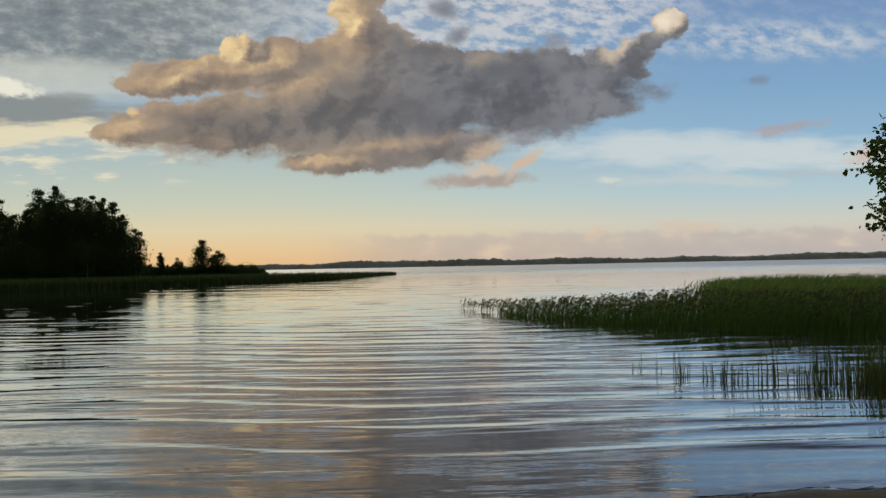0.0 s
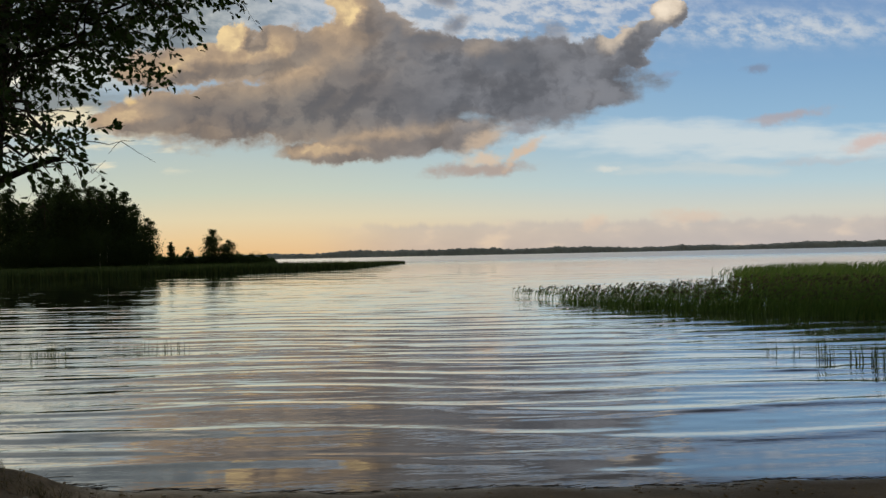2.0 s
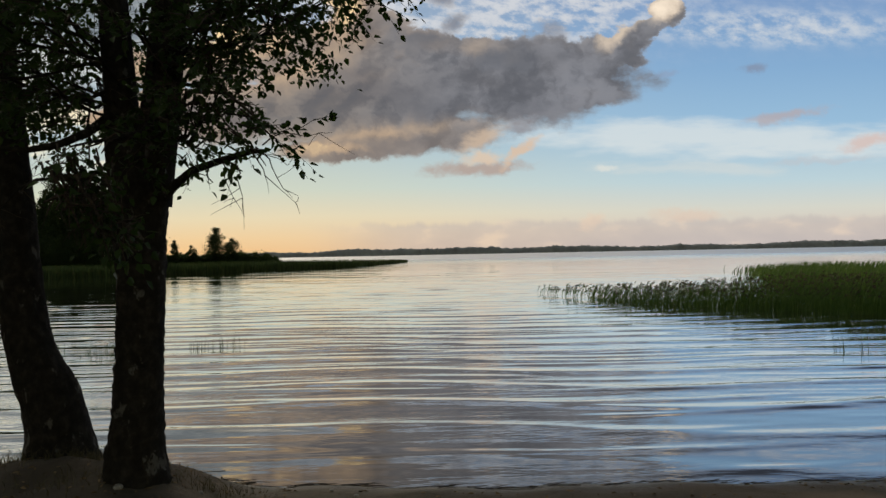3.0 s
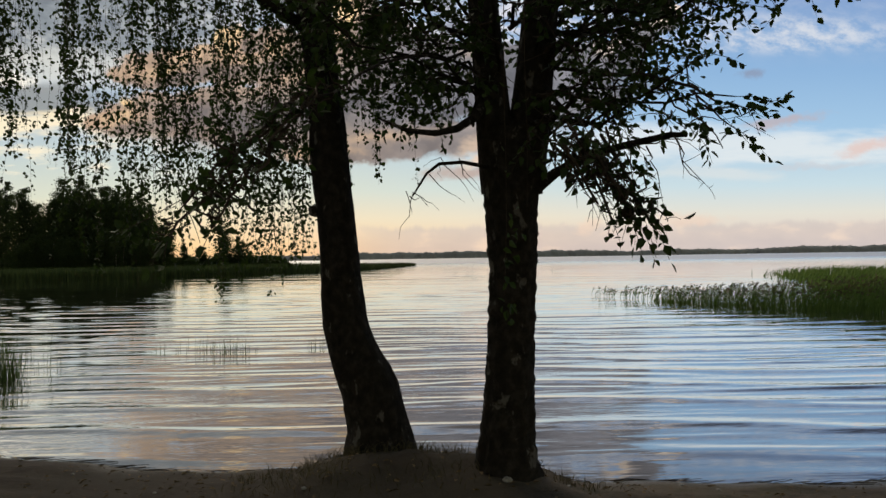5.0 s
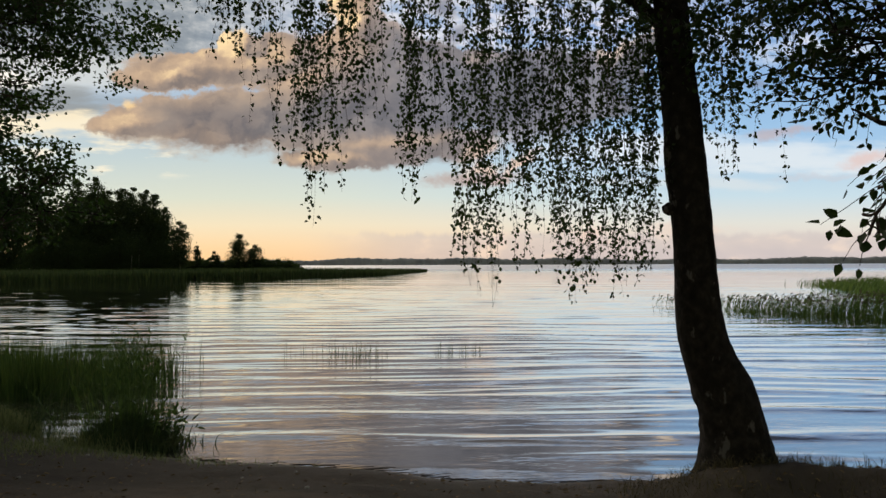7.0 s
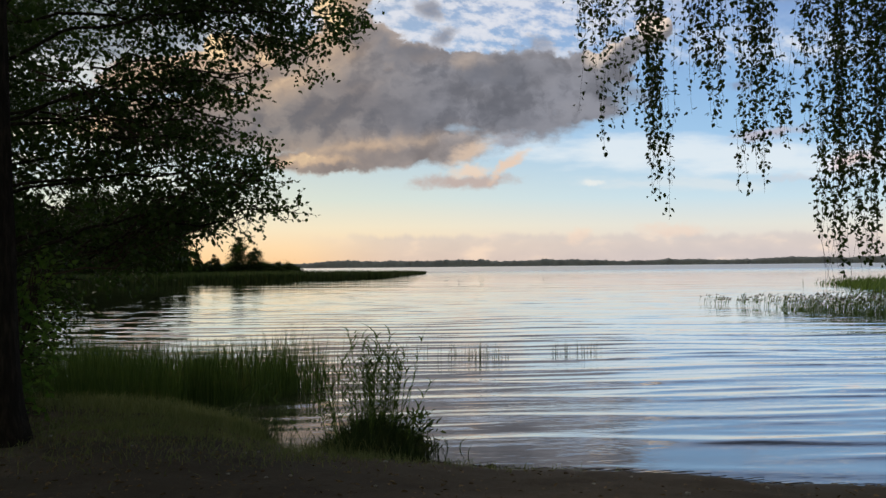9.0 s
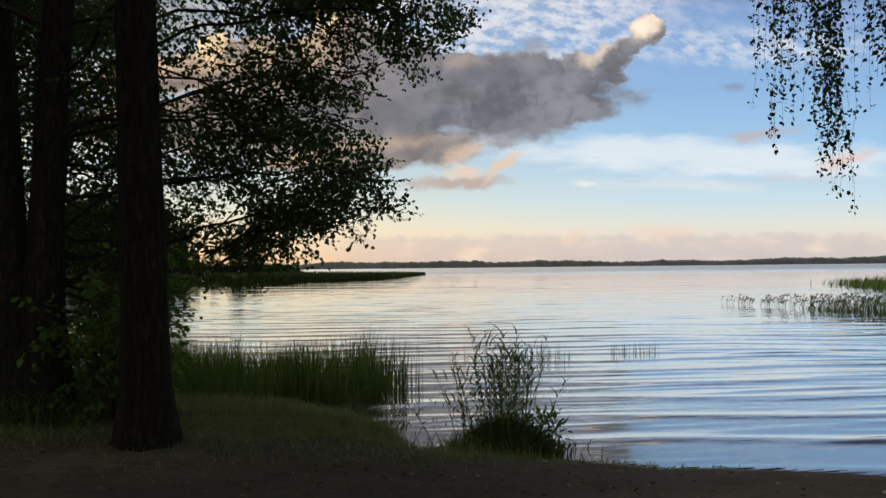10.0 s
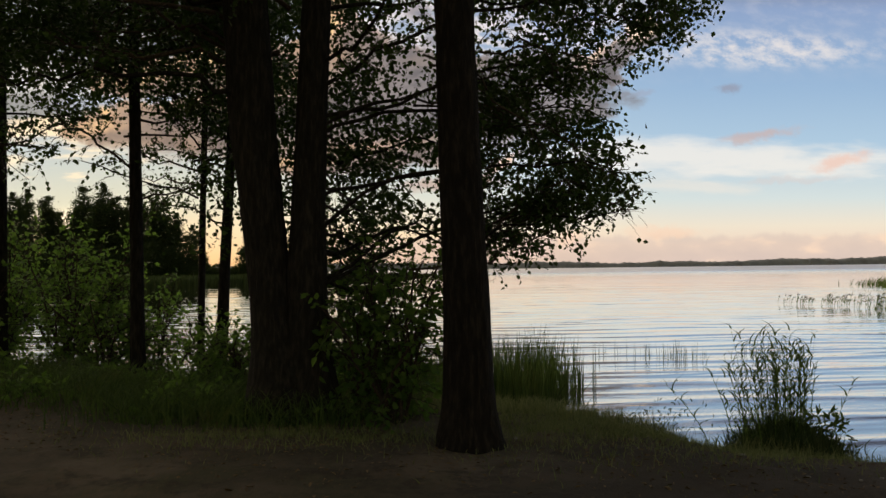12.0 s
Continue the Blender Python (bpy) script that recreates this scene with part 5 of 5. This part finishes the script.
    # low boughs hanging out over the little bay
    for i in range(10):
        end = np.array((k.uniform(-17.5, -16.6), k.uniform(10.9, 11.8), 1.0 + 0.2 * i))
        t.limb((x + 0.1, y + 0.15, end[2] + 0.5), end, 0.012, 1.0, sag=-0.12, wander=0.15, own=i < 5, **{**L, "start": 0.4})
        t.mass(end + (0, -0.3, 0), (0.35, 0.35, 0.25), 70, 0.07)
    # limbs the other way, over the bank
    for i in range(20):
        a = k.uniform(1.9, 4.5)
        h = k.uniform(3.4, 6.5)
        rr = k.uniform(2.0, 3.4)
        t.limb((x - 0.3, y, h - 0.3), (x - 0.3 + np.cos(a) * rr, y + np.sin(a) * rr * 0.8, h), 0.022, 0.8, sag=-0.1, wander=0.35, own=i < 6, **L)
    t.mass((-18.2, 9.4, 3.3), (0.6, 0.5, 1.2), 350, 0.065)
    for i in range(60):
        t.mass((k.uniform(-24, -18.4), k.uniform(9.5, 13.0), k.uniform(4.3, 6.6)), (0.9, 0.9, 0.45), 420, 0.07)
    for i in range(34):
        a, h = k.uniform(0, 6.28), k.uniform(6, 13)
        rr = 3.8 * max(0.25, 1 - max(0, h - 8) / 7)
        t.limb((x, y, h - 0.6), (x + np.cos(a) * rr, y + np.sin(a) * rr, h), 0.04, 0.6, 0.1, 0, 0.2, 0.3, 0.9, False, 0.3, 0.09, 0.35)
    t.finish(150, ((-14.4, 8.0, 2.2), (-13.2, 9.2, 3.4)), 0.8)


def shrub(name, x, y, tall, wide, seed, label, size=0.07, limbs=16, leaf=None):
    z = ground_at(x, y)
    t = Tree(name, (x, y, z), label, TWIG, leaf or SHRUB_LEAF, seed, "undergrowth")
    k = t.k
    for i in range(limbs):
        a = k.uniform(0, 6.28)
        r = wide * k.uniform(0.3, 1.0)
        t.limb((x + k.normal(0, 0.08), y + k.normal(0, 0.08), z - 0.05), (x + np.cos(a) * r, y + np.sin(a) * r, z + tall * k.uniform(0.45, 1.0)), 0.012, 1.0, size, -0.1, 0.1, 0.12, 0.5, i < 4, 0.15, 0.045, 0.26, 0.5, 0.3)
    t.finish(0, None, 0.72)


def thin_tree(x, y, r, tall, seed, lean=0.0):
    z = ground_at(x, y)
    t = Tree("young_alder", (x, y, z), "thin young alder with a leafy top among the undergrowth", ALDER_BARK, ALDER_LEAF, seed, "young alders")
    t.trunk([(x, y, z - 0.1), (x, y, z + 0.1), (x + lean * 0.3, y, 2), (x + lean, y, 5), (x + lean * 1.3, y, tall)], [r * 1.5, r * 1.15, r, r * 0.8, 0.02], 12)
    k = t.k
    for i in range(30):
        a, h = k.uniform(0, 6.28), 2.9 + (tall - 2.9) * k.random() ** 0.75
        rr = k.uniform(0.8, 2.0)
        t.limb((x + lean * h / 5, y, h - 0.4), (x + lean + np.cos(a) * rr, y + np.sin(a) * rr, h), 0.012, 0.45, 0.066, -0.05, 0.2, 0.13, 0.6, i < 5, 0.2, 0.04, 0.28, 0.7, 0.35)
        if h < 4.0:
            t.mass((x + lean + np.cos(a) * rr * 0.7, y + np.sin(a) * rr * 0.7, h), (0.4, 0.4, 0.2), 46, 0.055)
        else:
            t.mass((x + lean + np.cos(a) * rr * 0.8, y + np.sin(a) * rr * 0.8, h), (0.45, 0.45, 0.22), 140, 0.075)
    t.finish(0, None, 0.75)


def side_tree():
    """The leafy tree on the far bank of the reed bed."""
    x, y = 10.1, 12.35
    z = ground_at(x, y)
    t = Tree("bank_alder", (x, y, z), "green leafy alder standing behind the reed bed", ALDER_BARK, ALDER_LEAF, 66, "alders")
    t.trunk([(x, y, z - 0.1), (x, y, z + 0.2), (x, y, 3), (x + 0.1, y, 7)], [0.25, 0.18, 0.13, 0.02], 12)
    k = t.k
    for i in range(30):
        a, h = k.uniform(1.6, 4.7), k.uniform(1.9, 4.6)
        rr = 2.75 * max(0.3, 1 - abs(h - 3.5) / 4)
        t.limb((x, y, h - 0.3), (x + np.cos(a) * rr, y + np.sin(a) * rr, h), 0.03, 0.8, 0.11, -0.05, 0.12, 0.12, 0.6, i < 6, 0.2, 0.055, 0.32, 0.3, 0.2)
    for i in range(110):
        a, h = k.uniform(2.0, 4.3), k.uniform(1.9, 4.7)
        rr = k.uniform(0.6, 2.95) * max(0.4, 1 - abs(h - 3.4) / 3.2)
        t.mass((x + np.cos(a) * rr, y + np.sin(a) * rr, h), (0.35, 0.35, 0.2), 110, 0.1)
    t.finish(0, None, 0.75)


twin_birch()
leaning_birch()
shore_pine()
big_alder()
shrub("shrub", -16.75, 8.35, 1.75, 0.75, 101, "leafy green shrub at the foot of the alder", 0.085, 13)
shrub("shrub", -17.0, 8.9, 1.5, 0.8, 102, "leafy green shrub at the foot of the alder", 0.08, 9)
thin_tree(-22.4, 12.0, 0.10, 8.5, 111)
thin_tree(-20.15, 11.15, 0.085, 8.0, 112, -0.05)
thin_tree(-19.75, 12.6, 0.05, 6.5, 113, 0.1)
thin_tree(-19.4, 12.4, 0.085, 7.5, 114, 0.25)
thin_tree(-24.5, 13.0, 0.11, 9.0, 115)
thin_tree(-21.4, 9.4, 0.09, 8.5, 116, -0.3)
# two more alders added out of view, to keep light off the bank
thin_tree(-22.6, 6.2, 0.13, 9.5, 117, 0.2)
thin_tree(-21.6, 3.0, 0.13, 9.5, 118, 0.2)
for i, (sx, sy, tall, wide) in enumerate(((-20.6, 13.0, 2.0, 1.0), (-21.8, 12.6, 2.6, 1.2), (-23.2, 13.4, 2.8, 1.3), (-22.6, 11.2, 1.4, 0.9), (-19.2, 11.6, 1.1, 0.7), (-24.4, 12.2, 2.2, 1.2), (-20.9, 11.9, 1.2, 0.8), (-18.6, 10.6, 0.9, 0.6), (-25.8, 13.6, 3.0, 1.4))):
    shrub("shrub", sx, sy, tall, wide, 120 + i, "green leafy shrub in the shade of the trees", 0.078, 15)
side_tree()
# ------------------------------------------------------------------ reeds, rushes and grass
def reed_stand(name, pts, tall, label, mat, seed, wind=0.25, leafy=5, plume=True, stem_w=0.012, leaf_len=0.4):
    """Common reed: stems with long bent leaves and a nodding plume."""
    k = np.random.default_rng(seed)
    pts = np.asarray(pts, float)
    n = len(pts)
    h = tall * k.uniform(0.5, 1.1, n)
    lean = np.stack([k.normal(wind, 0.12, n), k.normal(0, 0.1, n), np.zeros(n)], 1) * h[:, None] * 0.5
    g = Geo()
    blades(g, pts, h, lean, stem_w, 0.2, 3, k)
    for i in range(leafy):
        f = k.uniform(0.3, 0.95, n)
        at = pts + np.stack([np.zeros(n), np.zeros(n), h * f], 1) + lean * (f ** 1.8)[:, None]
        way = np.stack([k.normal(wind * 1.5, 0.6, n), k.normal(0, 0.5, n), np.zeros(n)], 1)
        way = unit(way) * (leaf_len * k.uniform(0.5, 1.1, n))[:, None]
        blades(g, at, leaf_len * k.uniform(0.15, 0.7, n), way, 0.022, 1.0, 2, k)
    ob = lone(name, g, mat, label, "reeds", "stuff")
    if plume:
        g = Geo()
        for i in range(4):
            at = pts + np.stack([np.zeros(n), np.zeros(n), h * 0.93], 1) + lean
            way = unit(np.stack([k.normal(0.6 + wind, 0.35, n), k.normal(0, 0.35, n), k.uniform(0.1, 1.1, n)], 1))
            leaves(g, at, way, k.uniform(0.05, 0.15, n), 0.14, 0.8, k)
        tops = tagged(new("flowering_top", g.mesh("flowering_top", PLUME)), kind="stuff")
        tops.parent = ob
    return ob


k = np.random.default_rng(77)
# the bed on the far side of the bay, thin at its tip and dense towards the bank
BED_X = (0.6, 1.3, 2.7, 4.4, 5.9, 8.4, 11.3, 14, 20, 45)
BED_Y = (37.5, 36, 31, 27.5, 25, 21.8, 19.2, 18.5, 22, 34)
n = 6500
x = 0.8 + 19 * k.random(n) ** 0.8
front = np.interp(x, BED_X, BED_Y)
y = front + (0.8 + np.clip((x - 2) * 0.9, 0, 6)) * k.random(n) ** 1.1
keep = k.random(n) < np.clip(0.16 + (x - 0.8) * 0.10, 0, 1)
reed_stand("reed_bed", np.stack([x, y, np.full(n, -0.05)], 1)[keep], np.interp(x, (0.8, 3, 6, 9), (0.45, 0.68, 0.92, 1.15))[keep],
           "green reed bed with pale nodding plumes standing in the water", REED, 78, 0.35, 5, True, 0.014, 0.42)
# low dense blades at the foot of the bed
n = 9000
x = 2.4 + 17 * k.random(n) ** 0.8
y = np.interp(x, BED_X, BED_Y) + 0.1 + (0.5 + np.clip((x - 2) * 0.5, 0, 3)) * k.random(n)
g = Geo()
blades(g, np.stack([x, y, np.full(n, -0.05)], 1), k.uniform(0.25, 0.75, n) * np.clip(0.5 + (x - 2) * 0.1, 0.5, 1), np.stack([k.normal(0.1, 0.12, n), k.normal(0, 0.1, n), np.zeros(n)], 1), k.uniform(0.012, 0.03, n), 0.5, 3, k)
lone("reed_shoots", g, REED, "dense young reed shoots at the foot of the reed bed", "reeds", "stuff")
n = 16000
y = 20 + 52 * k.random(n) ** 1.3
edge = 34 * k.random(n) ** 1.4
x = 0.6 + 0.345 * y + edge + k.normal(0, 0.9, n)
ok = y > np.interp(x, BED_X, BED_Y) + 1.5
x, y, edge = x[ok], y[ok], edge[ok]
n = len(x)
g = Geo()
blades(g, np.stack([x, y, np.full(n, -0.05)], 1), k.uniform(0.65, 1.1, n) * np.clip(0.7 + edge * 0.1, 0.7, 1), np.stack([k.normal(0.3, 0.2, n), k.normal(0, 0.15, n), np.zeros(n)], 1), k.uniform(0.04, 0.1, n), 0.6, 3, k)
lone("sedge_bed", g, REED, "dense green sedge behind the reeds", "sedge", "stuff")

# rushes standing thinly in the shallows
def rushes(name, spots, tall, label, seed, mat=None, w=0.009, lean=0.05):
    k = np.random.default_rng(seed)
    g = Geo()
    for cx, cy, rx, ry, n in spots:
        a, r = k.uniform(0, 6.28, n), k.random(n) ** 0.5
        p = np.stack([cx + rx * r * np.cos(a), cy + ry * r * np.sin(a), np.full(n, -0.1)], 1)
        h = tall * k.uniform(0.45, 1.2, n) * (1 + 0.22 * bumps(p[:, 0], p[:, 1], 2.6, 0.4)) + 0.1
        blades(g, p, h, np.stack([k.normal(0, lean, n), k.normal(0, lean, n), np.zeros(n)], 1) * h[:, None], w * k.uniform(0.7, 1.3, n), 0.1, 3, k)
    lone(name, g, mat or REED_DARK, label, "rushes", "stuff")


rushes("rushes", ((3.95, 14.6, 0.18, 0.2, 7), (4.15, 14.2, 0.12, 0.15, 5), (4.45, 13.6, 0.2, 0.2, 18), (4.75, 13.2, 0.14, 0.2, 16), (5.0, 12.9, 0.12, 0.2, 24), (5.25, 12.9, 0.1, 0.2, 14), (5.45, 12.6, 0.12, 0.2, 12), (5.85, 12.9, 0.18, 0.4, 26), (6.15, 12.3, 0.25, 0.4, 46), (6.5, 12.2, 0.28, 0.5, 64), (6.9, 11.9, 0.35, 0.6, 110)), 0.44,
       "sparse dark rushes standing in the shallow bay", 201, None, 0.02)
rushes("rushes", ((7.4, 11.8, 0.5, 0.9, 260), (8.0, 13.0, 0.6, 1.0, 260), (7.2, 13.4, 0.5, 0.8, 120)), 0.6, "dense dark rushes near the bank of the bay", 207, None, 0.016)
rushes("rushes", ((-9.1, 17.2, 0.55, 0.3, 60), (-8.7, 17.4, 0.3, 0.2, 14)), 0.27, "sparse thin rushes in open water", 202, None, 0.009)
rushes("rushes", ((-11.2, 16.4, 0.65, 0.4, 62), (-11.6, 16.6, 0.5, 0.4, 20), (-12.4, 16.8, 0.6, 0.7, 16)), 0.36, "sparse thin rushes in open water", 203, None, 0.009)

# the stand of rushes in the little bay
rushes("rush_stand", ((-14.35, 12.9, 0.45, 0.8, 300), (-15.2, 12.4, 0.9, 1.1, 1600), (-16.4, 12.1, 1.1, 1.3, 2300), (-17.6, 12.7, 1.2, 1.2, 1700), (-18.9, 14.2, 1.2, 1.0, 800)), 0.71,
       "dense dark green rush stand along the shore", 204, RUSH, 0.014, 0.11)
rushes("rush_stand", ((-13.9, 13.2, 0.3, 0.8, 22), (-14.4, 14.4, 0.6, 0.7, 16)), 0.7, "outlying thin rushes beside the stand", 205, None, 0.01)


def reed_clump():
    """The tuft of tall reed at the water's edge, with a leafy weed at its foot."""
    x, y, z = -12.87, 8.5, 0.0
    k = np.random.default_rng(301)
    root = thing("reed_clump", (x, y, z), "tuft of tall reeds growing at the water's edge", "reeds")
    g, h = Geo(), Geo()
    n = 70
    p = np.stack([x + k.normal(0.02, 0.2, n), y + k.normal(0, 0.16, n), np.full(n, z - 0.05)], 1)
    tall = np.clip(1.16 - 0.55 * np.abs(p[:, 0] - x - 0.08) + k.normal(0, 0.15, n), 0.45, 1.34)
    lean = np.stack([(p[:, 0] - x) * 0.6 - 0.03 + k.normal(0, 0.05, n), k.normal(0, 0.07, n), np.zeros(n)], 1)
    blades(g, p, tall, lean, 0.012, 0.1, 4, k)
    # leaves stand off the stalks alternately, rising and then bending over
    for i in range(15):
        f = np.clip(0.2 + 0.8 * (i + k.random(n)) / 15, 0, 0.99)
        at = p + np.stack([np.zeros(n), np.zeros(n), tall * f * 0.99], 1) + lean * (f ** 1.7)[:, None]
        turn = k.normal(0, 0.5, n) + np.where(k.random(n) < 0.5, 0, np.pi)
        reach = k.uniform(0.09, 0.26, n) * (1.15 - 0.5 * f)
        blades(h, at, k.uniform(0.06, 0.18, n) * (0.5 + 0.7 * f), np.stack([np.cos(turn) * reach, np.sin(turn) * reach, -0.07 * k.random(n)], 1), 0.018, 0.3, 3, k)
    part("stalk_tuft", g, REED, root)
    part("foliage", h, RUSH, root)
    w = Geo()
    m = 2600
    b = np.stack([x + k.normal(0.05, 0.27, m), y - 0.08 + k.normal(0, 0.2, m), np.full(m, z)], 1)
    blades(w, b, k.uniform(0.14, 0.5, m) * np.clip(1.1 - np.abs(b[:, 0] - x) * 1.2, 0.35, 1), k.normal(0, 0.09, (m, 3)) * (1, 1, 0), 0.014, 0.7, 3, k)
    part("grass_tuft", w, REED_DARK, root)
    t = Geo()
    m = 170
    c = np.stack([x + 0.46 + k.normal(0, 0.1, m), y - 0.05 + k.normal(0, 0.12, m), z + 0.03 + 0.36 * k.random(m)], 1)
    leaves(t, c, k.normal(0, 1, (m, 3)) + (0, 0, 0.5), k.uniform(0.06, 0.12, m), 0.32, 0.9, k)
    tagged(part("weed", t, RUSH, root, "broad-leaved weed"), kind="stuff")


reed_clump()


def grass(name, spots, low, high, label, mat, seed, w=0.006, splay=0.1):
    k = np.random.default_rng(seed)
    g = Geo()
    for cx, cy, rx, ry, n in spots:
        x, y = cx + rx * k.normal(0, 0.5, n), cy + ry * k.normal(0, 0.5, n)
        z = land(x, y)
        ok = z > 0.01
        x, y, z = x[ok], y[ok], z[ok]
        m = len(x)
        if m:
            blades(g, np.stack([x, y, z - 0.01], 1), k.uniform(low, high, m), k.normal(0, splay, (m, 3)) * (1, 1, 0), w * k.uniform(0.6, 1.3, m), 0.8, 3, k)
    lone(name, g, mat, label, "grass", "stuff")


grass("bank_grass", ((-14.6, 8.8, 0.5, 0.5, 1300), (-15.3, 9.0, 0.7, 0.6, 1500), (-14.15, 8.6, 0.35, 0.4, 700), (-14.3, 9.1, 0.4, 0.3, 500), (-16.0, 9.4, 0.8, 0.7, 900), (-16.8, 9.2, 0.9, 0.7, 700), (-12.9, 8.0, 0.5, 0.2, 260), (-13.4, 8.1, 0.4, 0.2, 160)), 0.06, 0.24,
      "green grass on the low bank", GRASS, 401, 0.008, 0.07)
grass("lawn_patches", ((-15.0, 7.9, 1.2, 0.8, 6200), (-13.4, 7.4, 1.3, 0.6, 1300), (-11.8, 7.2, 0.9, 0.3, 250), (-17.6, 7.4, 1.5, 0.6, 2500), (-14.6, 6.7, 1.6, 0.7, 700)), 0.02, 0.1,
      "short sparse grass on trodden earth", GRASS, 402, 0.007, 0.04)
grass("mound_grass", ((-7.3, 6.0, 0.5, 0.25, 460), (-6.7, 5.3, 0.7, 0.3, 220), (-7.6, 5.4, 0.5, 0.3, 200), (-6.85, 6.1, 0.5, 0.2, 400), (-6.6, 5.9, 0.5, 0.25, 300), (-7.9, 5.8, 0.4, 0.3, 220), (-6.0, 5.6, 0.35, 0.2, 120), (-5.6, 5.6, 0.3, 0.2, 120)), 0.03, 0.13,
      "dry grass on the mound between the birches", DRY_GRASS, 403, 0.005, 0.06)
grass("undergrowth", ((-18.6, 8.6, 1.0, 0.7, 1800), (-19.8, 9.6, 1.4, 1.0, 2400), (-21.6, 10.4, 1.6, 1.2, 2400), (-18.2, 9.8, 1.0, 0.8, 1500), (-24, 11, 1.8, 1.4, 1800), (-20.5, 12.0, 1.8, 0.7, 1600), (-17.6, 8.2, 0.8, 0.4, 700)), 0.08, 0.42,
      "rank grass under the trees in deep shade", RUSH, 404, 0.012, 0.2)
k = np.random.default_rng(405)
n = 110
x, y = -14.0 + k.normal(0, 0.22, n), 8.8 + k.normal(0, 0.16, n)
g = Geo()
blades(g, np.stack([x, y, land(x, y) - 0.02], 1), k.uniform(0.2, 0.42, n), np.stack([k.normal(0.05, 0.08, n), k.normal(0, 0.05, n), np.zeros(n)], 1), 0.005, 0.4, 4, k)
leaves(g, np.stack([x + 0.06, y, 0.15 + 0.3 * k.random(n)], 1), k.normal(0, 1, (n, 3)) + (0, 0, 0.6), 0.05, 0.3, 0.9, k)
lone("sedge_tuft", g, REED_DARK, "thin flowering sedge at the edge of the bay", "sedge", "stuff")
# longer bent stems leaning out over the bay
n = 16
x, y = -14.7 + k.normal(0, 0.12, n), 10.2 + k.normal(0, 0.2, n)
g = Geo()
blades(g, np.stack([x, y, np.full(n, -0.02)], 1), k.uniform(0.35, 0.75, n), np.stack([k.uniform(0.2, 0.6, n), k.normal(0, 0.1, n), np.zeros(n)], 1), 0.016, 1.0, 5, k)
lone("bent_reeds", g, REED_DARK, "bent reeds leaning out over the bay", "reeds", "stuff")


# ------------------------------------------------------------------ small things on the ground
def litter():
    """Fallen leaves, bark flakes and needles, and low herbs under the trees."""
    k = np.random.default_rng(620)
    n = 15000
    x = k.uniform(-24, 3, n)
    y = shore(x) - 0.25 - 5.0 * k.random(n) ** 0.8
    ok = k.random(n) < 0.35 + 0.65 * (bumps(x, y, 0.9, 3.0) > 0)
    x, y = x[ok], y[ok]
    n = len(x)
    g = Geo()
    leaves(g, np.stack([x, y, land(x, y) + 0.004], 1), np.stack([k.normal(0, 1, n), k.normal(0, 1, n), k.normal(0, 0.12, n)], 1), k.uniform(0.015, 0.06, n), 0.45, 0.25, k)
    lone("leaf_litter", g, LITTER, "brown fallen leaves and bark flakes scattered over the earth", "leaf litter", "stuff")
    n = 9000
    x = -17.2 - 8.5 * k.random(n) ** 0.8
    y = 8.4 + 4.2 * k.random(n)
    ok = (land(x, y) > 0.05) & (bumps(x, y, 1.7, 4.0) > -0.25)
    x, y = x[ok], y[ok]
    n = len(x)
    g = Geo()
    leaves(g, np.stack([x, y, land(x, y) + 0.34 * k.random(n) * (0.6 + 0.4 * bumps(x, y, 2.5, 1.0))], 1), k.normal(0, 1, (n, 3)) + (0, -0.3, 0.4), k.uniform(0.05, 0.12, n), 0.5, 0.8, k)
    lone("herbs", g, SHRUB_LEAF, "low leafy green herbs under the trees", "herbs", "stuff")


litter()


def pebble(x, y, r, seed):
    k = np.random.default_rng(seed)
    bm = bmesh.new()
    bmesh.ops.create_icosphere(bm, subdivisions=2, radius=r)
    for v in bm.verts:
        v.co *= 1 + 0.22 * noise.noise(v.co * (1.6 / r) + Vector((seed, 0, 0)))
        v.co.z *= 0.62
    me = bpy.data.meshes.new("pebble")
    bm.to_mesh(me)
    bm.free()
    me.polygons.foreach_set("use_smooth", np.full(len(me.polygons), True))
    me.materials.append(STONE if seed % 3 else CONE)
    ob = new("pebble", me)
    ob.location = (x, y, ground_at(x, y) + r * 0.25)
    ob.rotation_euler = (0, 0, float(k.uniform(0, 6)))
    tagged(ob, "small grey stone lying on the trodden earth" if seed % 3 else "small brown cone lying on the trodden earth", "stone" if seed % 3 else "cone", "bits on the shore")


k = np.random.default_rng(500)
for i in range(70):
    x = float(k.uniform(-17.5, -4))
    y = float(shore(np.array(x)) - k.uniform(0.5, 2.8))
    pebble(x, y, float(k.uniform(0.008, 0.022)), 500 + i)
pebble(-6.17, 5.1, 0.035, 700)
pebble(-7.6, 5.25, 0.02, 701)


def driftline():
    """Twigs and dead stems washed up along the waterline."""
    k = np.random.default_rng(600)
    g = Geo()
    for i in range(420):
        x = k.uniform(-13.5, 4.5)
        y = float(shore(np.array(x))) - abs(k.normal(0.05, 0.14))
        a = k.normal(0, 0.35)
        l = k.uniform(0.05, 0.3)
        z = max(0.0, ground_at(x, y)) + 0.006
        tube(g, line((x, y, z), (x + np.cos(a) * l, y + np.sin(a) * l * 0.5, z + 0.006), 4, 0.01, 0, k), np.full(4, k.uniform(0.0015, 0.004)), 4)
    lone("driftline", g, TWIG, "dark twigs and stems washed up along the waterline", "driftwood", "stuff")


driftline()
